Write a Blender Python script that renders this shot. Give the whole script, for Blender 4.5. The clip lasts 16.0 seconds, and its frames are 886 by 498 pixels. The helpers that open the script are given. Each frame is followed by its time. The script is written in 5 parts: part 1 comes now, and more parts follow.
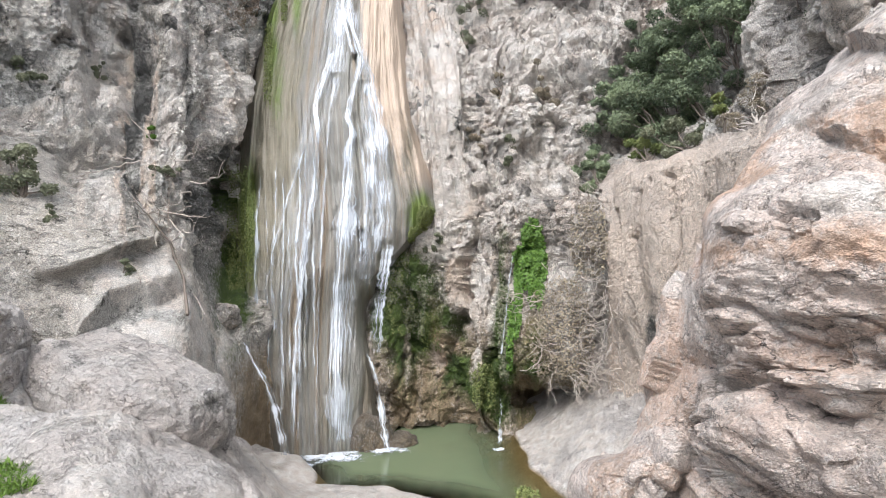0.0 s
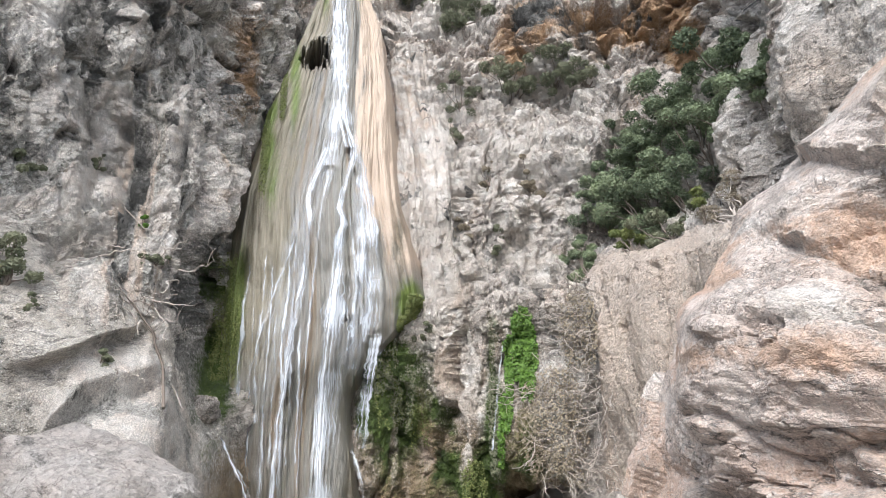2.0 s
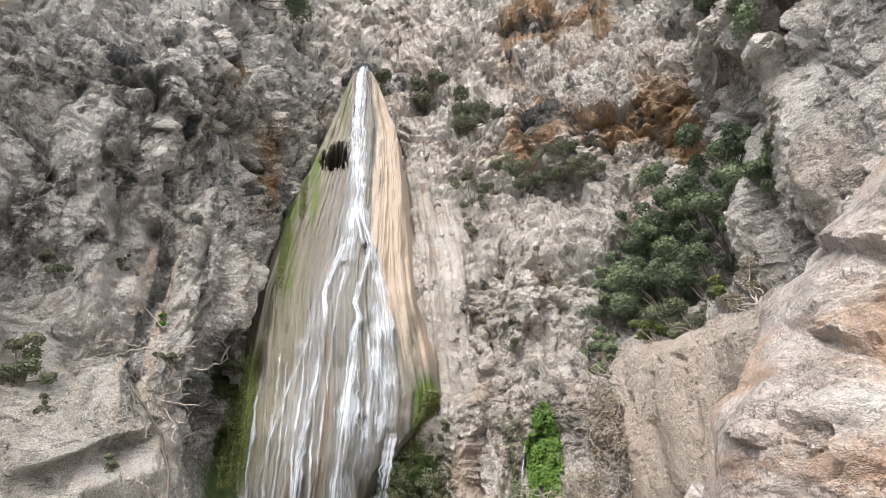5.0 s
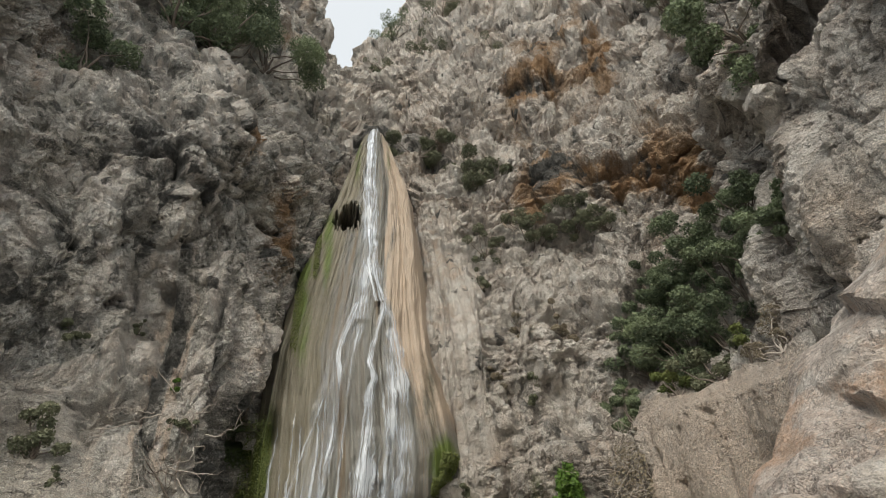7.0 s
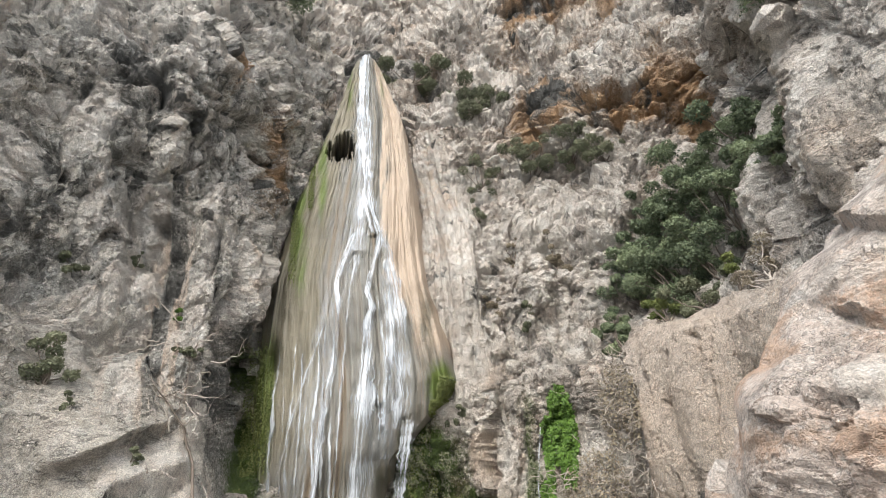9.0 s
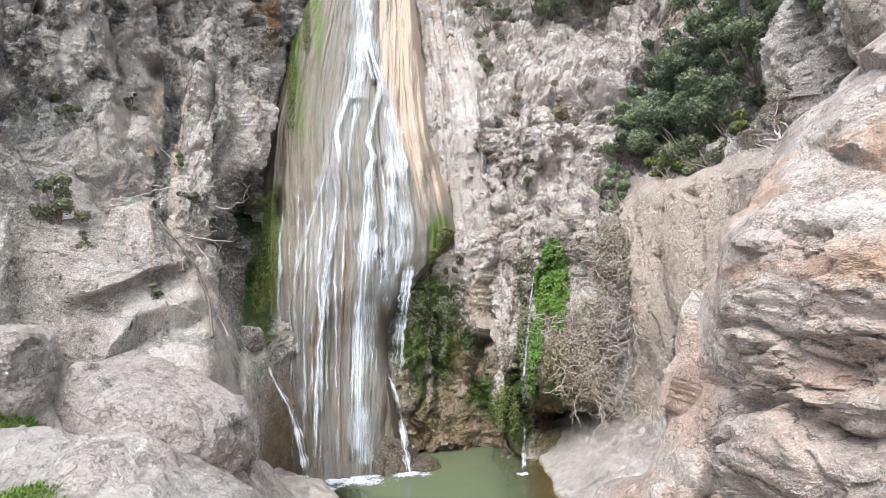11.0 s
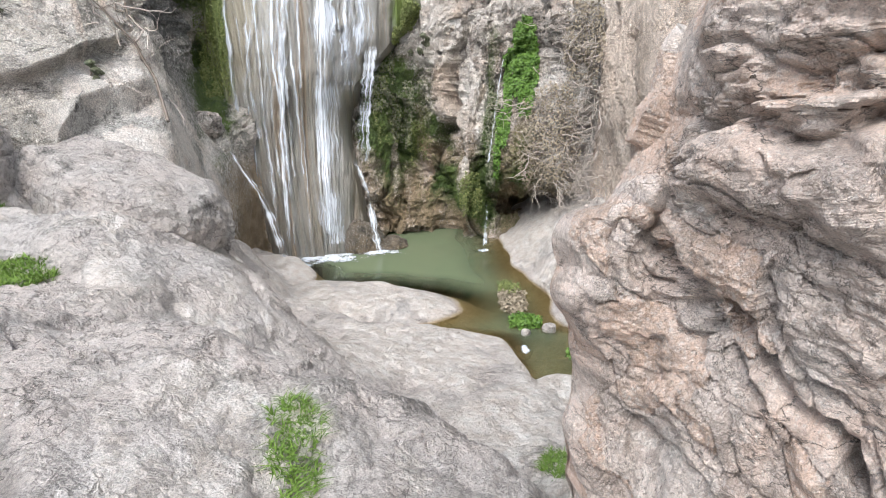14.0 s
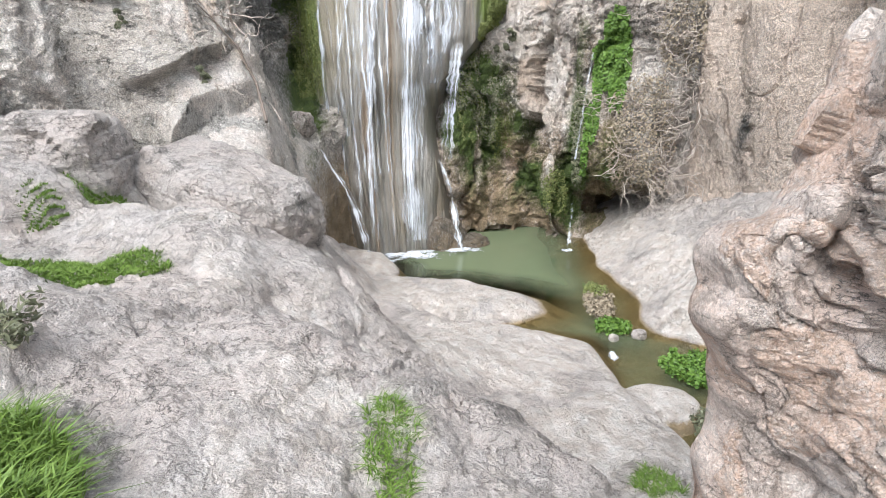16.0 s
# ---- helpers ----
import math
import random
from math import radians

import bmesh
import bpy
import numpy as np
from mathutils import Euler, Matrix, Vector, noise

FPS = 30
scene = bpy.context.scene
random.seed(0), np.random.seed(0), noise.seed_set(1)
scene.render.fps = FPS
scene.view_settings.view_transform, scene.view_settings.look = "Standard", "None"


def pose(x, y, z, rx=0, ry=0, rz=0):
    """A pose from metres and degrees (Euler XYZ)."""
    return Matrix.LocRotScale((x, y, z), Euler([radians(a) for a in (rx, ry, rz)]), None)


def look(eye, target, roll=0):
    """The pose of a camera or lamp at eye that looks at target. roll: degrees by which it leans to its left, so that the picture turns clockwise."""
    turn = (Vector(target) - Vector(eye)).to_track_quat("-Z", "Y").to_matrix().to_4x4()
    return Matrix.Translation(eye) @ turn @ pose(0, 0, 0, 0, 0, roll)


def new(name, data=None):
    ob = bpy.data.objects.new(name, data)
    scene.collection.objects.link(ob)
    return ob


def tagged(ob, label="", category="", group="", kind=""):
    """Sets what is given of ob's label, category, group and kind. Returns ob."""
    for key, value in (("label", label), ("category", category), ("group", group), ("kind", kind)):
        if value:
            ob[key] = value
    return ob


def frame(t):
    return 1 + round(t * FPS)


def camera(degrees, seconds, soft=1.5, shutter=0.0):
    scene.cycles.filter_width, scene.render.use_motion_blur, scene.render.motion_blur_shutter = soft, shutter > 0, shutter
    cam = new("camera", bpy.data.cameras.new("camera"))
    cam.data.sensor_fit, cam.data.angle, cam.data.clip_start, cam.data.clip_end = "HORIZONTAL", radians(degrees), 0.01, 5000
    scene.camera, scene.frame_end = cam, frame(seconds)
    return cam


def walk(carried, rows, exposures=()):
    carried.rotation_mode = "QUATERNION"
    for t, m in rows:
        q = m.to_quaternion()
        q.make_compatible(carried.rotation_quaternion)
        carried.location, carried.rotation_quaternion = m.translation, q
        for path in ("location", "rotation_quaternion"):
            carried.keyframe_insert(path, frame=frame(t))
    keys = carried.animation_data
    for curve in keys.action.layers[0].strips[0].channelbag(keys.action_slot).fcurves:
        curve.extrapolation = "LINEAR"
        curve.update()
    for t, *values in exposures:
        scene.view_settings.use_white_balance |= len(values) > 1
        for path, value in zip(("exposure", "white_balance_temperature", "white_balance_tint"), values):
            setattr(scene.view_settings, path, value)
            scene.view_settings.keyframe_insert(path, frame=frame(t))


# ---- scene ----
cam = camera(80.9, 16.0, 0.6)
PATH = [
    (0, (0.345, -0.766, 3.620), (0.288, 1.231, 3.713), -0.5),
    (0.5, (0.351, -0.757, 3.623), (0.302, 1.236, 3.784), -0.5),
    (1, (0.359, -0.761, 3.634), (0.323, 1.224, 3.878), -0.3),
    (1.5, (0.370, -0.766, 3.641), (0.346, 1.205, 3.976), -0.2),
    (2, (0.380, -0.768, 3.647), (0.362, 1.186, 4.071), -0.5),
    (2.5, (0.385, -0.765, 3.650), (0.361, 1.169, 4.159), -1.0),
    (3, (0.389, -0.772, 3.653), (0.350, 1.141, 4.234), -1.4),
    (5.3, (0.385, -0.746, 3.671), (0.309, 1.085, 4.471), -1.1),
    (5.5, (0.375, -0.754, 3.679), (0.294, 1.064, 4.508), -1.4),
    (6, (0.379, -0.771, 3.693), (0.289, 1.010, 4.598), -1.8),
    (6.5, (0.383, -0.776, 3.696), (0.285, 0.982, 4.644), -2.1),
    (7, (0.378, -0.771, 3.691), (0.270, 0.984, 4.644), -2.2),
    (7.5, (0.371, -0.754, 3.687), (0.262, 1.015, 4.613), -2.4),
    (8, (0.366, -0.759, 3.680), (0.262, 1.035, 4.558), -2.6),
    (8.2, (0.365, -0.758, 3.675), (0.260, 1.048, 4.529), -2.7),
    (10.3, (0.355, -0.799, 3.648), (0.225, 1.161, 4.028), -1.5),
    (10.5, (0.357, -0.793, 3.641), (0.221, 1.177, 3.962), -1.3),
    (10.8, (0.348, -0.796, 3.632), (0.219, 1.186, 3.867), -1.2),
    (11, (0.353, -0.791, 3.621), (0.218, 1.197, 3.796), -1.0),
    (11.1, (0.35, -0.791, 3.617), (0.219, 1.199, 3.765), -1.2),
    (11.5, (0.35, -0.787, 3.593), (0.231, 1.21, 3.616), -0.7),
    (12, (0.345, -0.79, 3.568), (0.251, 1.203, 3.438), -0.4),
    (12.2, (0.343, -0.795, 3.554), (0.254, 1.194, 3.367), -0.2),
    (12.5, (0.346, -0.795, 3.543), (0.276, 1.183, 3.255), -0.3),
    (12.7, (0.358, -0.804, 3.531), (0.287, 1.164, 3.186), -0.5),
    (13, (0.344, -0.802, 3.521), (0.292, 1.15, 3.09), -0.3),
    (13.5, (0.341, -0.81, 3.505), (0.311, 1.116, 2.969), -0.5),
    (14, (0.318, -0.826, 3.497), (0.306, 1.081, 2.894), -0.7),
    (14.5, (0.26, -0.843, 3.495), (0.228, 1.052, 2.855), -1.1),
    (15, (0.189, -0.856, 3.49), (0.079, 1.03, 2.835), -1.7),
    (15.5, (0.171, -0.831, 3.491), (-0.055, 1.047, 2.842), -2.3),
    (16, (0.197, -0.753, 3.513), (-0.106, 1.128, 2.903), -2.1),
]
EXPOSURES = [(0, 1.33, 6000, 12), (3, 1.30, 6050, 12), (5.5, 0.94, 6500, 12), (6.2, 0.45, 6750, 8), (7, 0.22, 6800, 7.5), (8, 0.62, 6700, 8), (10.5, 1.36, 6050, 12), (12.5, 1.33, 6000, 12), (16, 1.43, 6000, 12)]
walk(cam, [(t, look(e, g, r)) for t, e, g, r in PATH], EXPOSURES)

# ---- light ----
world = bpy.data.worlds.new("sky")
scene.world = world
world.use_nodes = True
wn = world.node_tree
sky = wn.nodes.new("ShaderNodeTexSky")
sky.sky_type = "NISHITA"
sky.sun_disc = False
sky.sun_elevation = radians(50)
sky.sun_rotation = radians(179)
sky.air_density = 1.6
sky.dust_density = 9.0
sky.ozone_density = 0.3
wn.nodes["Background"].inputs["Strength"].default_value = 0.145
veil = wn.nodes.new("ShaderNodeMix")
veil.data_type = "RGBA"
veil.inputs[0].default_value = 0.8      # an even bright cloud covers most of the blue
veil.inputs[7].default_value = (5.6, 5.9, 6.3, 1)
wn.links.new(sky.outputs["Color"], veil.inputs[6])
wn.links.new(veil.outputs[2], wn.nodes["Background"].inputs["Color"])
sun_data = bpy.data.lights.new("sun", "SUN")
sun_data.energy = 1.38
sun_data.angle = radians(28)
sun_data.color = (1.0, 0.96, 0.9)
sun = new("sun", sun_data)
sun.matrix_world = look((-9, -17, 27), (0, 4, 0))

AXIS_X, AXIS_Y, EYE_Z = 0.25, -0.75, 3.55


# ---- noise ----
def perlin(x, y, z, seed=0):
    """Gradient noise on arrays, about -1 to 1."""
    tab = np.random.RandomState(seed + 11)
    perm = tab.permutation(256)
    perm = np.concatenate([perm, perm, perm])
    grad = tab.normal(size=(256, 3))
    grad /= np.linalg.norm(grad, axis=1)[:, None]
    xi, yi, zi = np.floor(x).astype(int), np.floor(y).astype(int), np.floor(z).astype(int)
    xf, yf, zf = x - xi, y - yi, z - zi
    u, v, w = (f * f * f * (f * (f * 6 - 15) + 10) for f in (xf, yf, zf))
    out = 0
    for dx in (0, 1):
        for dy in (0, 1):
            for dz in (0, 1):
                h = perm[perm[perm[(xi + dx) & 255] + ((yi + dy) & 255)] + ((zi + dz) & 255)]
                g = grad[h]
                dot = g[..., 0] * (xf - dx) + g[..., 1] * (yf - dy) + g[..., 2] * (zf - dz)
                out = out + dot * (u if dx else 1 - u) * (v if dy else 1 - v) * (w if dz else 1 - w)
    return out * 1.6


def fbm(x, y, z, octaves=4, seed=0, gain=0.5):
    total, amp = 0, 1.0
    for k in range(octaves):
        total = total + amp * perlin(x * 2.03 ** k, y * 2.03 ** k, z * 2.03 ** k, seed + k)
        amp *= gain
    return total


def ridged(x, y, z, octaves=4, seed=0, gain=0.55):
    """Sharp ridges: 0 in creases to about 1.5 on backs, rounded outward."""
    total, amp = 0, 1.0
    for k in range(octaves):
        total = total + amp * np.abs(perlin(x * 2.03 ** k, y * 2.03 ** k, z * 2.03 ** k, seed + k))
        amp *= gain
    return total


def cells(x, y, z, seed=0):
    """Cellular noise: the distance to the nearest seed point, the gap to the second, and a value per cell."""
    tab = np.random.RandomState(seed + 77)
    perm = tab.permutation(256)
    perm = np.concatenate([perm, perm, perm])
    jit = tab.rand(256, 4)
    xi, yi, zi = np.floor(x).astype(int), np.floor(y).astype(int), np.floor(z).astype(int)
    f1 = np.full(x.shape, 9.0)
    f2 = np.full(x.shape, 9.0)
    val = np.zeros(x.shape)
    for dx in (-1, 0, 1):
        for dy in (-1, 0, 1):
            for dz in (-1, 0, 1):
                h = perm[perm[perm[(xi + dx) & 255] + ((yi + dy) & 255)] + ((zi + dz) & 255)]
                j = jit[h]
                d = np.sqrt((xi + dx + j[..., 0] - x) ** 2 + (yi + dy + j[..., 1] - y) ** 2 + (zi + dz + j[..., 2] - z) ** 2)
                near = d < f1
                f2 = np.where(near, f1, np.minimum(f2, d))
                val = np.where(near, j[..., 3], val)
                f1 = np.where(near, d, f1)
    return f1, f2 - f1, val


def facets(x, y, z, seed=0):
    """Angular blocks, the upper envelope of tilted faces: the gap to the next block, the height, and a value per block."""
    tab = np.random.RandomState(seed + 177)
    perm = tab.permutation(256)
    perm = np.concatenate([perm, perm, perm])
    jit = tab.rand(256, 7).astype(np.float32)
    x, y, z = (np.asarray(v, dtype=np.float32) for v in (x, y, z))
    xi, yi, zi = np.floor(x).astype(np.int32), np.floor(y).astype(np.int32), np.floor(z).astype(np.int32)
    top = np.full(x.shape, -9.0, dtype=np.float32)
    second = top.copy()
    val = np.zeros_like(top)
    for dx in (-1, 0, 1):
        for dy in (-1, 0, 1):
            for dz in (-1, 0, 1):
                h = perm[perm[perm[(xi + dx) & 255] + ((yi + dy) & 255)] + ((zi + dz) & 255)]
                j = jit[h]
                ex, ey, ez = x - (xi + dx + j[..., 0]), y - (yi + dy + j[..., 1]), z - (zi + dz + j[..., 2])
                v = 0.5 * j[..., 3] + 2.1 * ((j[..., 4] - 0.5) * ex + (j[..., 5] - 0.5) * ey + (j[..., 6] - 0.5) * ez) - 0.55 * (ex * ex + ey * ey + ez * ez)
                over = v > top
                second = np.where(over, top, np.maximum(second, v))
                val = np.where(over, j[..., 3], val)
                top = np.where(over, v, top)
    return (top - second).astype(np.float64), (top - 0.72).astype(np.float64), val


def groove(d, width):
    """A narrow notch, 1 along its line."""
    return np.exp(-(d / width) ** 2)


def step(lo, hi, x):
    t = np.clip((x - lo) / (hi - lo), 0, 1)
    return t * t * (3 - 2 * t)


def blob(u, v, cu, cv, su, sv, turn=0.0):
    """A soft patch, 1 in the middle."""
    c, s = math.cos(radians(turn)), math.sin(radians(turn))
    p, q = (u - cu) * c + (v - cv) * s, -(u - cu) * s + (v - cv) * c
    return np.exp(-((p / su) ** 2 + (q / sv) ** 2))


# ---- materials ----
def tree_of(name):
    m = bpy.data.materials.new(name)
    m.use_nodes = True
    return m, m.node_tree.nodes, m.node_tree.links


def node(nodes, kind, **values):
    n = nodes.new(kind)
    for k, v in values.items():
        n.inputs[k.replace("_", " ")].default_value = v
    return n


def mixed(nodes, links, fac, a, b, blend="MIX"):
    """A colour mix; a and b may be colours or sockets, fac a number or a socket."""
    n = nodes.new("ShaderNodeMix")
    n.data_type, n.blend_type = "RGBA", blend
    for at, value in ((0, fac), (6, a), (7, b)):
        if hasattr(value, "is_output"):
            links.new(value, n.inputs[at])
        else:
            n.inputs[at].default_value = value if at == 0 else (*value, 1)
    return n.outputs[2]


def ramp(nodes, links, socket, lo, hi):
    n = nodes.new("ShaderNodeMapRange")
    n.inputs["From Min"].default_value, n.inputs["From Max"].default_value = lo, hi
    links.new(socket, n.inputs["Value"])
    return n.outputs["Result"]


def noise_at(nodes, links, vec, scale, detail=4.0, rough=0.55, stretch=(1, 1, 1)):
    m = nodes.new("ShaderNodeMapping")
    m.inputs["Scale"].default_value = stretch
    links.new(vec, m.inputs["Vector"])
    n = node(nodes, "ShaderNodeTexNoise", Scale=scale, Detail=detail, Roughness=rough)
    links.new(m.outputs["Vector"], n.inputs["Vector"])
    return n.outputs["Fac"]


def attribute(nodes, name):
    n = nodes.new("ShaderNodeAttribute")
    n.attribute_name = name
    return n.outputs["Fac"]


def math_of(nodes, links, op, a, b):
    n = nodes.new("ShaderNodeMath")
    n.operation = op
    for at, value in enumerate((a, b)):
        if hasattr(value, "is_output"):
            links.new(value, n.inputs[at])
        else:
            n.inputs[at].default_value = value
    return n.outputs[0]


def rock_material(name, light, dark, warm, grain=1.0, stains_and_shade=(), bump=0.5, rough=0.9, lichen=0.5, cracks=0.8, blocks=0.0):
    """Weathered limestone. Stains and painted shade come as (attribute, colour, colour, gloss), laid over it where the
    mesh carries that attribute.
    """
    m, nodes, links = tree_of(name)
    bsdf = nodes["Principled BSDF"]
    pos = nodes.new("ShaderNodeTexCoord").outputs["Object"]
    big = noise_at(nodes, links, pos, 0.55 * grain, 5, 0.6)
    mid = noise_at(nodes, links, pos, 3.1 * grain, 6, 0.65)
    fine = noise_at(nodes, links, pos, 17 * grain, 6, 0.7)
    speck = noise_at(nodes, links, pos, 60 * grain, 3, 0.6)
    pits = noise_at(nodes, links, pos, 8.5 * grain, 5, 0.7, (1, 1, 0.6))
    # long thin seams that fade in and out
    line = noise_at(nodes, links, pos, 1.5 * grain, 7, 0.6, (0.8, 0.8, 1.9))
    thin = math_of(nodes, links, "ABSOLUTE", math_of(nodes, links, "SUBTRACT", line, 0.5), 0)
    crack = math_of(nodes, links, "MULTIPLY", ramp(nodes, links, thin, 0.011, 0.0), ramp(nodes, links, big, 0.40, 0.55))
    line2 = noise_at(nodes, links, pos, 3.7 * grain, 6, 0.6, (1.3, 1.3, 0.7))
    thin2 = math_of(nodes, links, "ABSOLUTE", math_of(nodes, links, "SUBTRACT", line2, 0.52), 0)
    crack = math_of(nodes, links, "MAXIMUM", crack, math_of(nodes, links, "MULTIPLY", ramp(nodes, links, thin2, 0.010, 0.0), ramp(nodes, links, big, 0.58, 0.44)))
    col = mixed(nodes, links, ramp(nodes, links, big, 0.38, 0.62), light, warm)
    col = mixed(nodes, links, math_of(nodes, links, "MULTIPLY", ramp(nodes, links, mid, 0.53, 0.60), 0.55), col, dark)
    col = mixed(nodes, links, math_of(nodes, links, "MULTIPLY", ramp(nodes, links, fine, 0.555, 0.59), lichen), col, (0.13, 0.128, 0.115))
    col = mixed(nodes, links, math_of(nodes, links, "MULTIPLY", ramp(nodes, links, fine, 0.45, 0.41), 0.25 + 0.3 * blocks), col, (0.78, 0.76, 0.72))
    # shade of the pits is painted into the colour, besides their bump
    col = mixed(nodes, links, math_of(nodes, links, "MULTIPLY", ramp(nodes, links, pits, 0.62, 0.65), min(1.0, lichen * 1.5)), col, (0.075, 0.072, 0.065))
    col = mixed(nodes, links, math_of(nodes, links, "MULTIPLY", crack, cracks), col, (0.12, 0.11, 0.10))
    whole = math_of(nodes, links, "MULTIPLY", math_of(nodes, links, "SUBTRACT", 1.0, attribute(nodes, "smooth")), blocks)
    # broken blocks of two sizes: each with its own tone, a few bleached or blackened, dark joints between
    for size, lo, hi in ((1.7, 0.72, 1.22), (4.6, 0.66, 1.28)):
        shift = nodes.new("ShaderNodeMix")
        shift.data_type = "RGBA"
        shift.blend_type = "LINEAR_LIGHT"
        shift.inputs[0].default_value = 0.22 / size
        wob = node(nodes, "ShaderNodeTexNoise", Scale=2.6 * size * grain, Detail=4.0, Roughness=0.6)
        links.new(pos, wob.inputs["Vector"])
        links.new(pos, shift.inputs[6])
        links.new(wob.outputs["Color"], shift.inputs[7])
        cut = nodes.new("ShaderNodeMapping")
        cut.inputs["Scale"].default_value = (1, 1, 0.7)
        cut.inputs["Rotation"].default_value = (0.3, 0.25, 0)
        links.new(shift.outputs[2], cut.inputs["Vector"])
        block = node(nodes, "ShaderNodeTexVoronoi", Scale=size * grain)
        links.new(cut.outputs["Vector"], block.inputs["Vector"])
        tone = math_of(nodes, links, "MULTIPLY", block.outputs["Color"], 1.0)
        col = mixed(nodes, links, whole, col, mixed(nodes, links, 1.0, col, mixed(nodes, links, tone, (lo, lo, lo), (hi, hi, hi)), "MULTIPLY"))
        col = mixed(nodes, links, math_of(nodes, links, "MULTIPLY", ramp(nodes, links, tone, 0.74, 0.77), math_of(nodes, links, "MULTIPLY", whole, 0.5)), col, (0.76, 0.73, 0.68))
        col = mixed(nodes, links, math_of(nodes, links, "MULTIPLY", ramp(nodes, links, tone, 0.24, 0.21), math_of(nodes, links, "MULTIPLY", whole, 0.45)), col, (0.10, 0.10, 0.09))
    chips = None
    for size, wide, share in ((4.5, 0.030, 0.7), (12.0, 0.035, 0.45)):
        bend = nodes.new("ShaderNodeMix")
        bend.data_type, bend.blend_type = "RGBA", "LINEAR_LIGHT"
        bend.inputs[0].default_value = 0.30 / size
        wave = node(nodes, "ShaderNodeTexNoise", Scale=1.7 * size * grain, Detail=5.0, Roughness=0.65)
        links.new(pos, wave.inputs["Vector"])
        links.new(pos, bend.inputs[6])
        links.new(wave.outputs["Color"], bend.inputs[7])
        lay = nodes.new("ShaderNodeMapping")
        lay.inputs["Scale"].default_value = (1, 1, 0.62)
        lay.inputs["Rotation"].default_value = (0.2, -0.3, 0)
        links.new(bend.outputs[2], lay.inputs["Vector"])
        joint = node(nodes, "ShaderNodeTexVoronoi", Scale=size * grain)
        joint.feature = "DISTANCE_TO_EDGE"
        links.new(lay.outputs["Vector"], joint.inputs["Vector"])
        few = math_of(nodes, links, "SUBTRACT", 1.0, math_of(nodes, links, "MULTIPLY", attribute(nodes, "smooth"), 0.8))
        where = ramp(nodes, links, noise_at(nodes, links, pos, 0.9 * size ** 0.5 * grain, 4, 0.6), 0.53, 0.60)
        where = math_of(nodes, links, "MULTIPLY", where, few)
        seam = math_of(nodes, links, "MULTIPLY", math_of(nodes, links, "MULTIPLY", ramp(nodes, links, joint.outputs["Distance"], wide, 0.0), where), share * cracks)
        col = mixed(nodes, links, seam, col, (0.10, 0.095, 0.085))
        piece = ramp(nodes, links, joint.outputs["Distance"], 0.0, 0.16)
        piece = math_of(nodes, links, "MULTIPLY", piece, math_of(nodes, links, "MULTIPLY", where, 2.2 / size))
        chips = piece if chips is None else math_of(nodes, links, "ADD", chips, piece)
    gloss = None
    for attr, tint, tint_b, shine in stains_and_shade:
        fac = attribute(nodes, attr)
        edge = math_of(nodes, links, "ADD", fac, math_of(nodes, links, "MULTIPLY", math_of(nodes, links, "SUBTRACT", fine, 0.5), 1.2))
        f = math_of(nodes, links, "MULTIPLY", ramp(nodes, links, edge, 0.25, 0.75), ramp(nodes, links, fac, 0.02, 0.2))
        two = mixed(nodes, links, ramp(nodes, links, mid, 0.35, 0.65), tint, tint_b)
        col = mixed(nodes, links, f, col, two)
        if shine:
            g = math_of(nodes, links, "MULTIPLY", f, shine)
            gloss = g if gloss is None else math_of(nodes, links, "MAXIMUM", gloss, g)
    s_lo, s_hi = (0.70, 1.27) if grain < 2 else (0.85, 1.13)
    vary = mixed(nodes, links, ramp(nodes, links, speck, 0.40, 0.60), (s_lo, s_lo, s_lo), (s_hi, s_hi, s_hi))
    col = mixed(nodes, links, 1.0, col, vary, "MULTIPLY")
    links.new(col, bsdf.inputs["Base Color"])
    if gloss is not None:
        links.new(math_of(nodes, links, "SUBTRACT", rough, gloss), bsdf.inputs["Roughness"])
    else:
        bsdf.inputs["Roughness"].default_value = rough
    h = math_of(nodes, links, "ADD", math_of(nodes, links, "MULTIPLY", mid, 0.5), math_of(nodes, links, "MULTIPLY", fine, 0.75))
    h = math_of(nodes, links, "ADD", h, math_of(nodes, links, "MULTIPLY", speck, 0.14))
    h = math_of(nodes, links, "SUBTRACT", h, math_of(nodes, links, "MULTIPLY", ramp(nodes, links, pits, 0.55, 0.75), 0.4))
    h = math_of(nodes, links, "SUBTRACT", h, math_of(nodes, links, "MULTIPLY", crack, 0.4 * cracks))
    h = math_of(nodes, links, "ADD", h, chips)
    b = node(nodes, "ShaderNodeBump", Strength=bump, Distance=0.16 / grain)
    links.new(h, b.inputs["Height"])
    links.new(b.outputs["Normal"], bsdf.inputs["Normal"])
    return m


MOSS = ("moss", (0.05, 0.085, 0.018), (0.10, 0.15, 0.03), 0)
OCHRE = ("ochre", (0.46, 0.31, 0.18), (0.42, 0.25, 0.13), 0)
# dark streaks and lichen, and the shade painted into cave, channel and pits
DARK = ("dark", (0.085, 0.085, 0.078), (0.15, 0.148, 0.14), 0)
PALE = ("pale", (0.80, 0.77, 0.72), (0.66, 0.59, 0.52), 0)
WET = ("wet", (0.22, 0.165, 0.10), (0.40, 0.31, 0.20), 0.4)
TAN = ("tan", (0.75, 0.645, 0.55), (0.64, 0.53, 0.435), 0)
cliff_grey = rock_material("cliff_limestone", (0.53, 0.52, 0.48), (0.22, 0.22, 0.20), (0.52, 0.475, 0.405), 1.0, (TAN, PALE, OCHRE, DARK, WET, MOSS), 1.0, 0.9, 0.6, 0.9, 1.0)
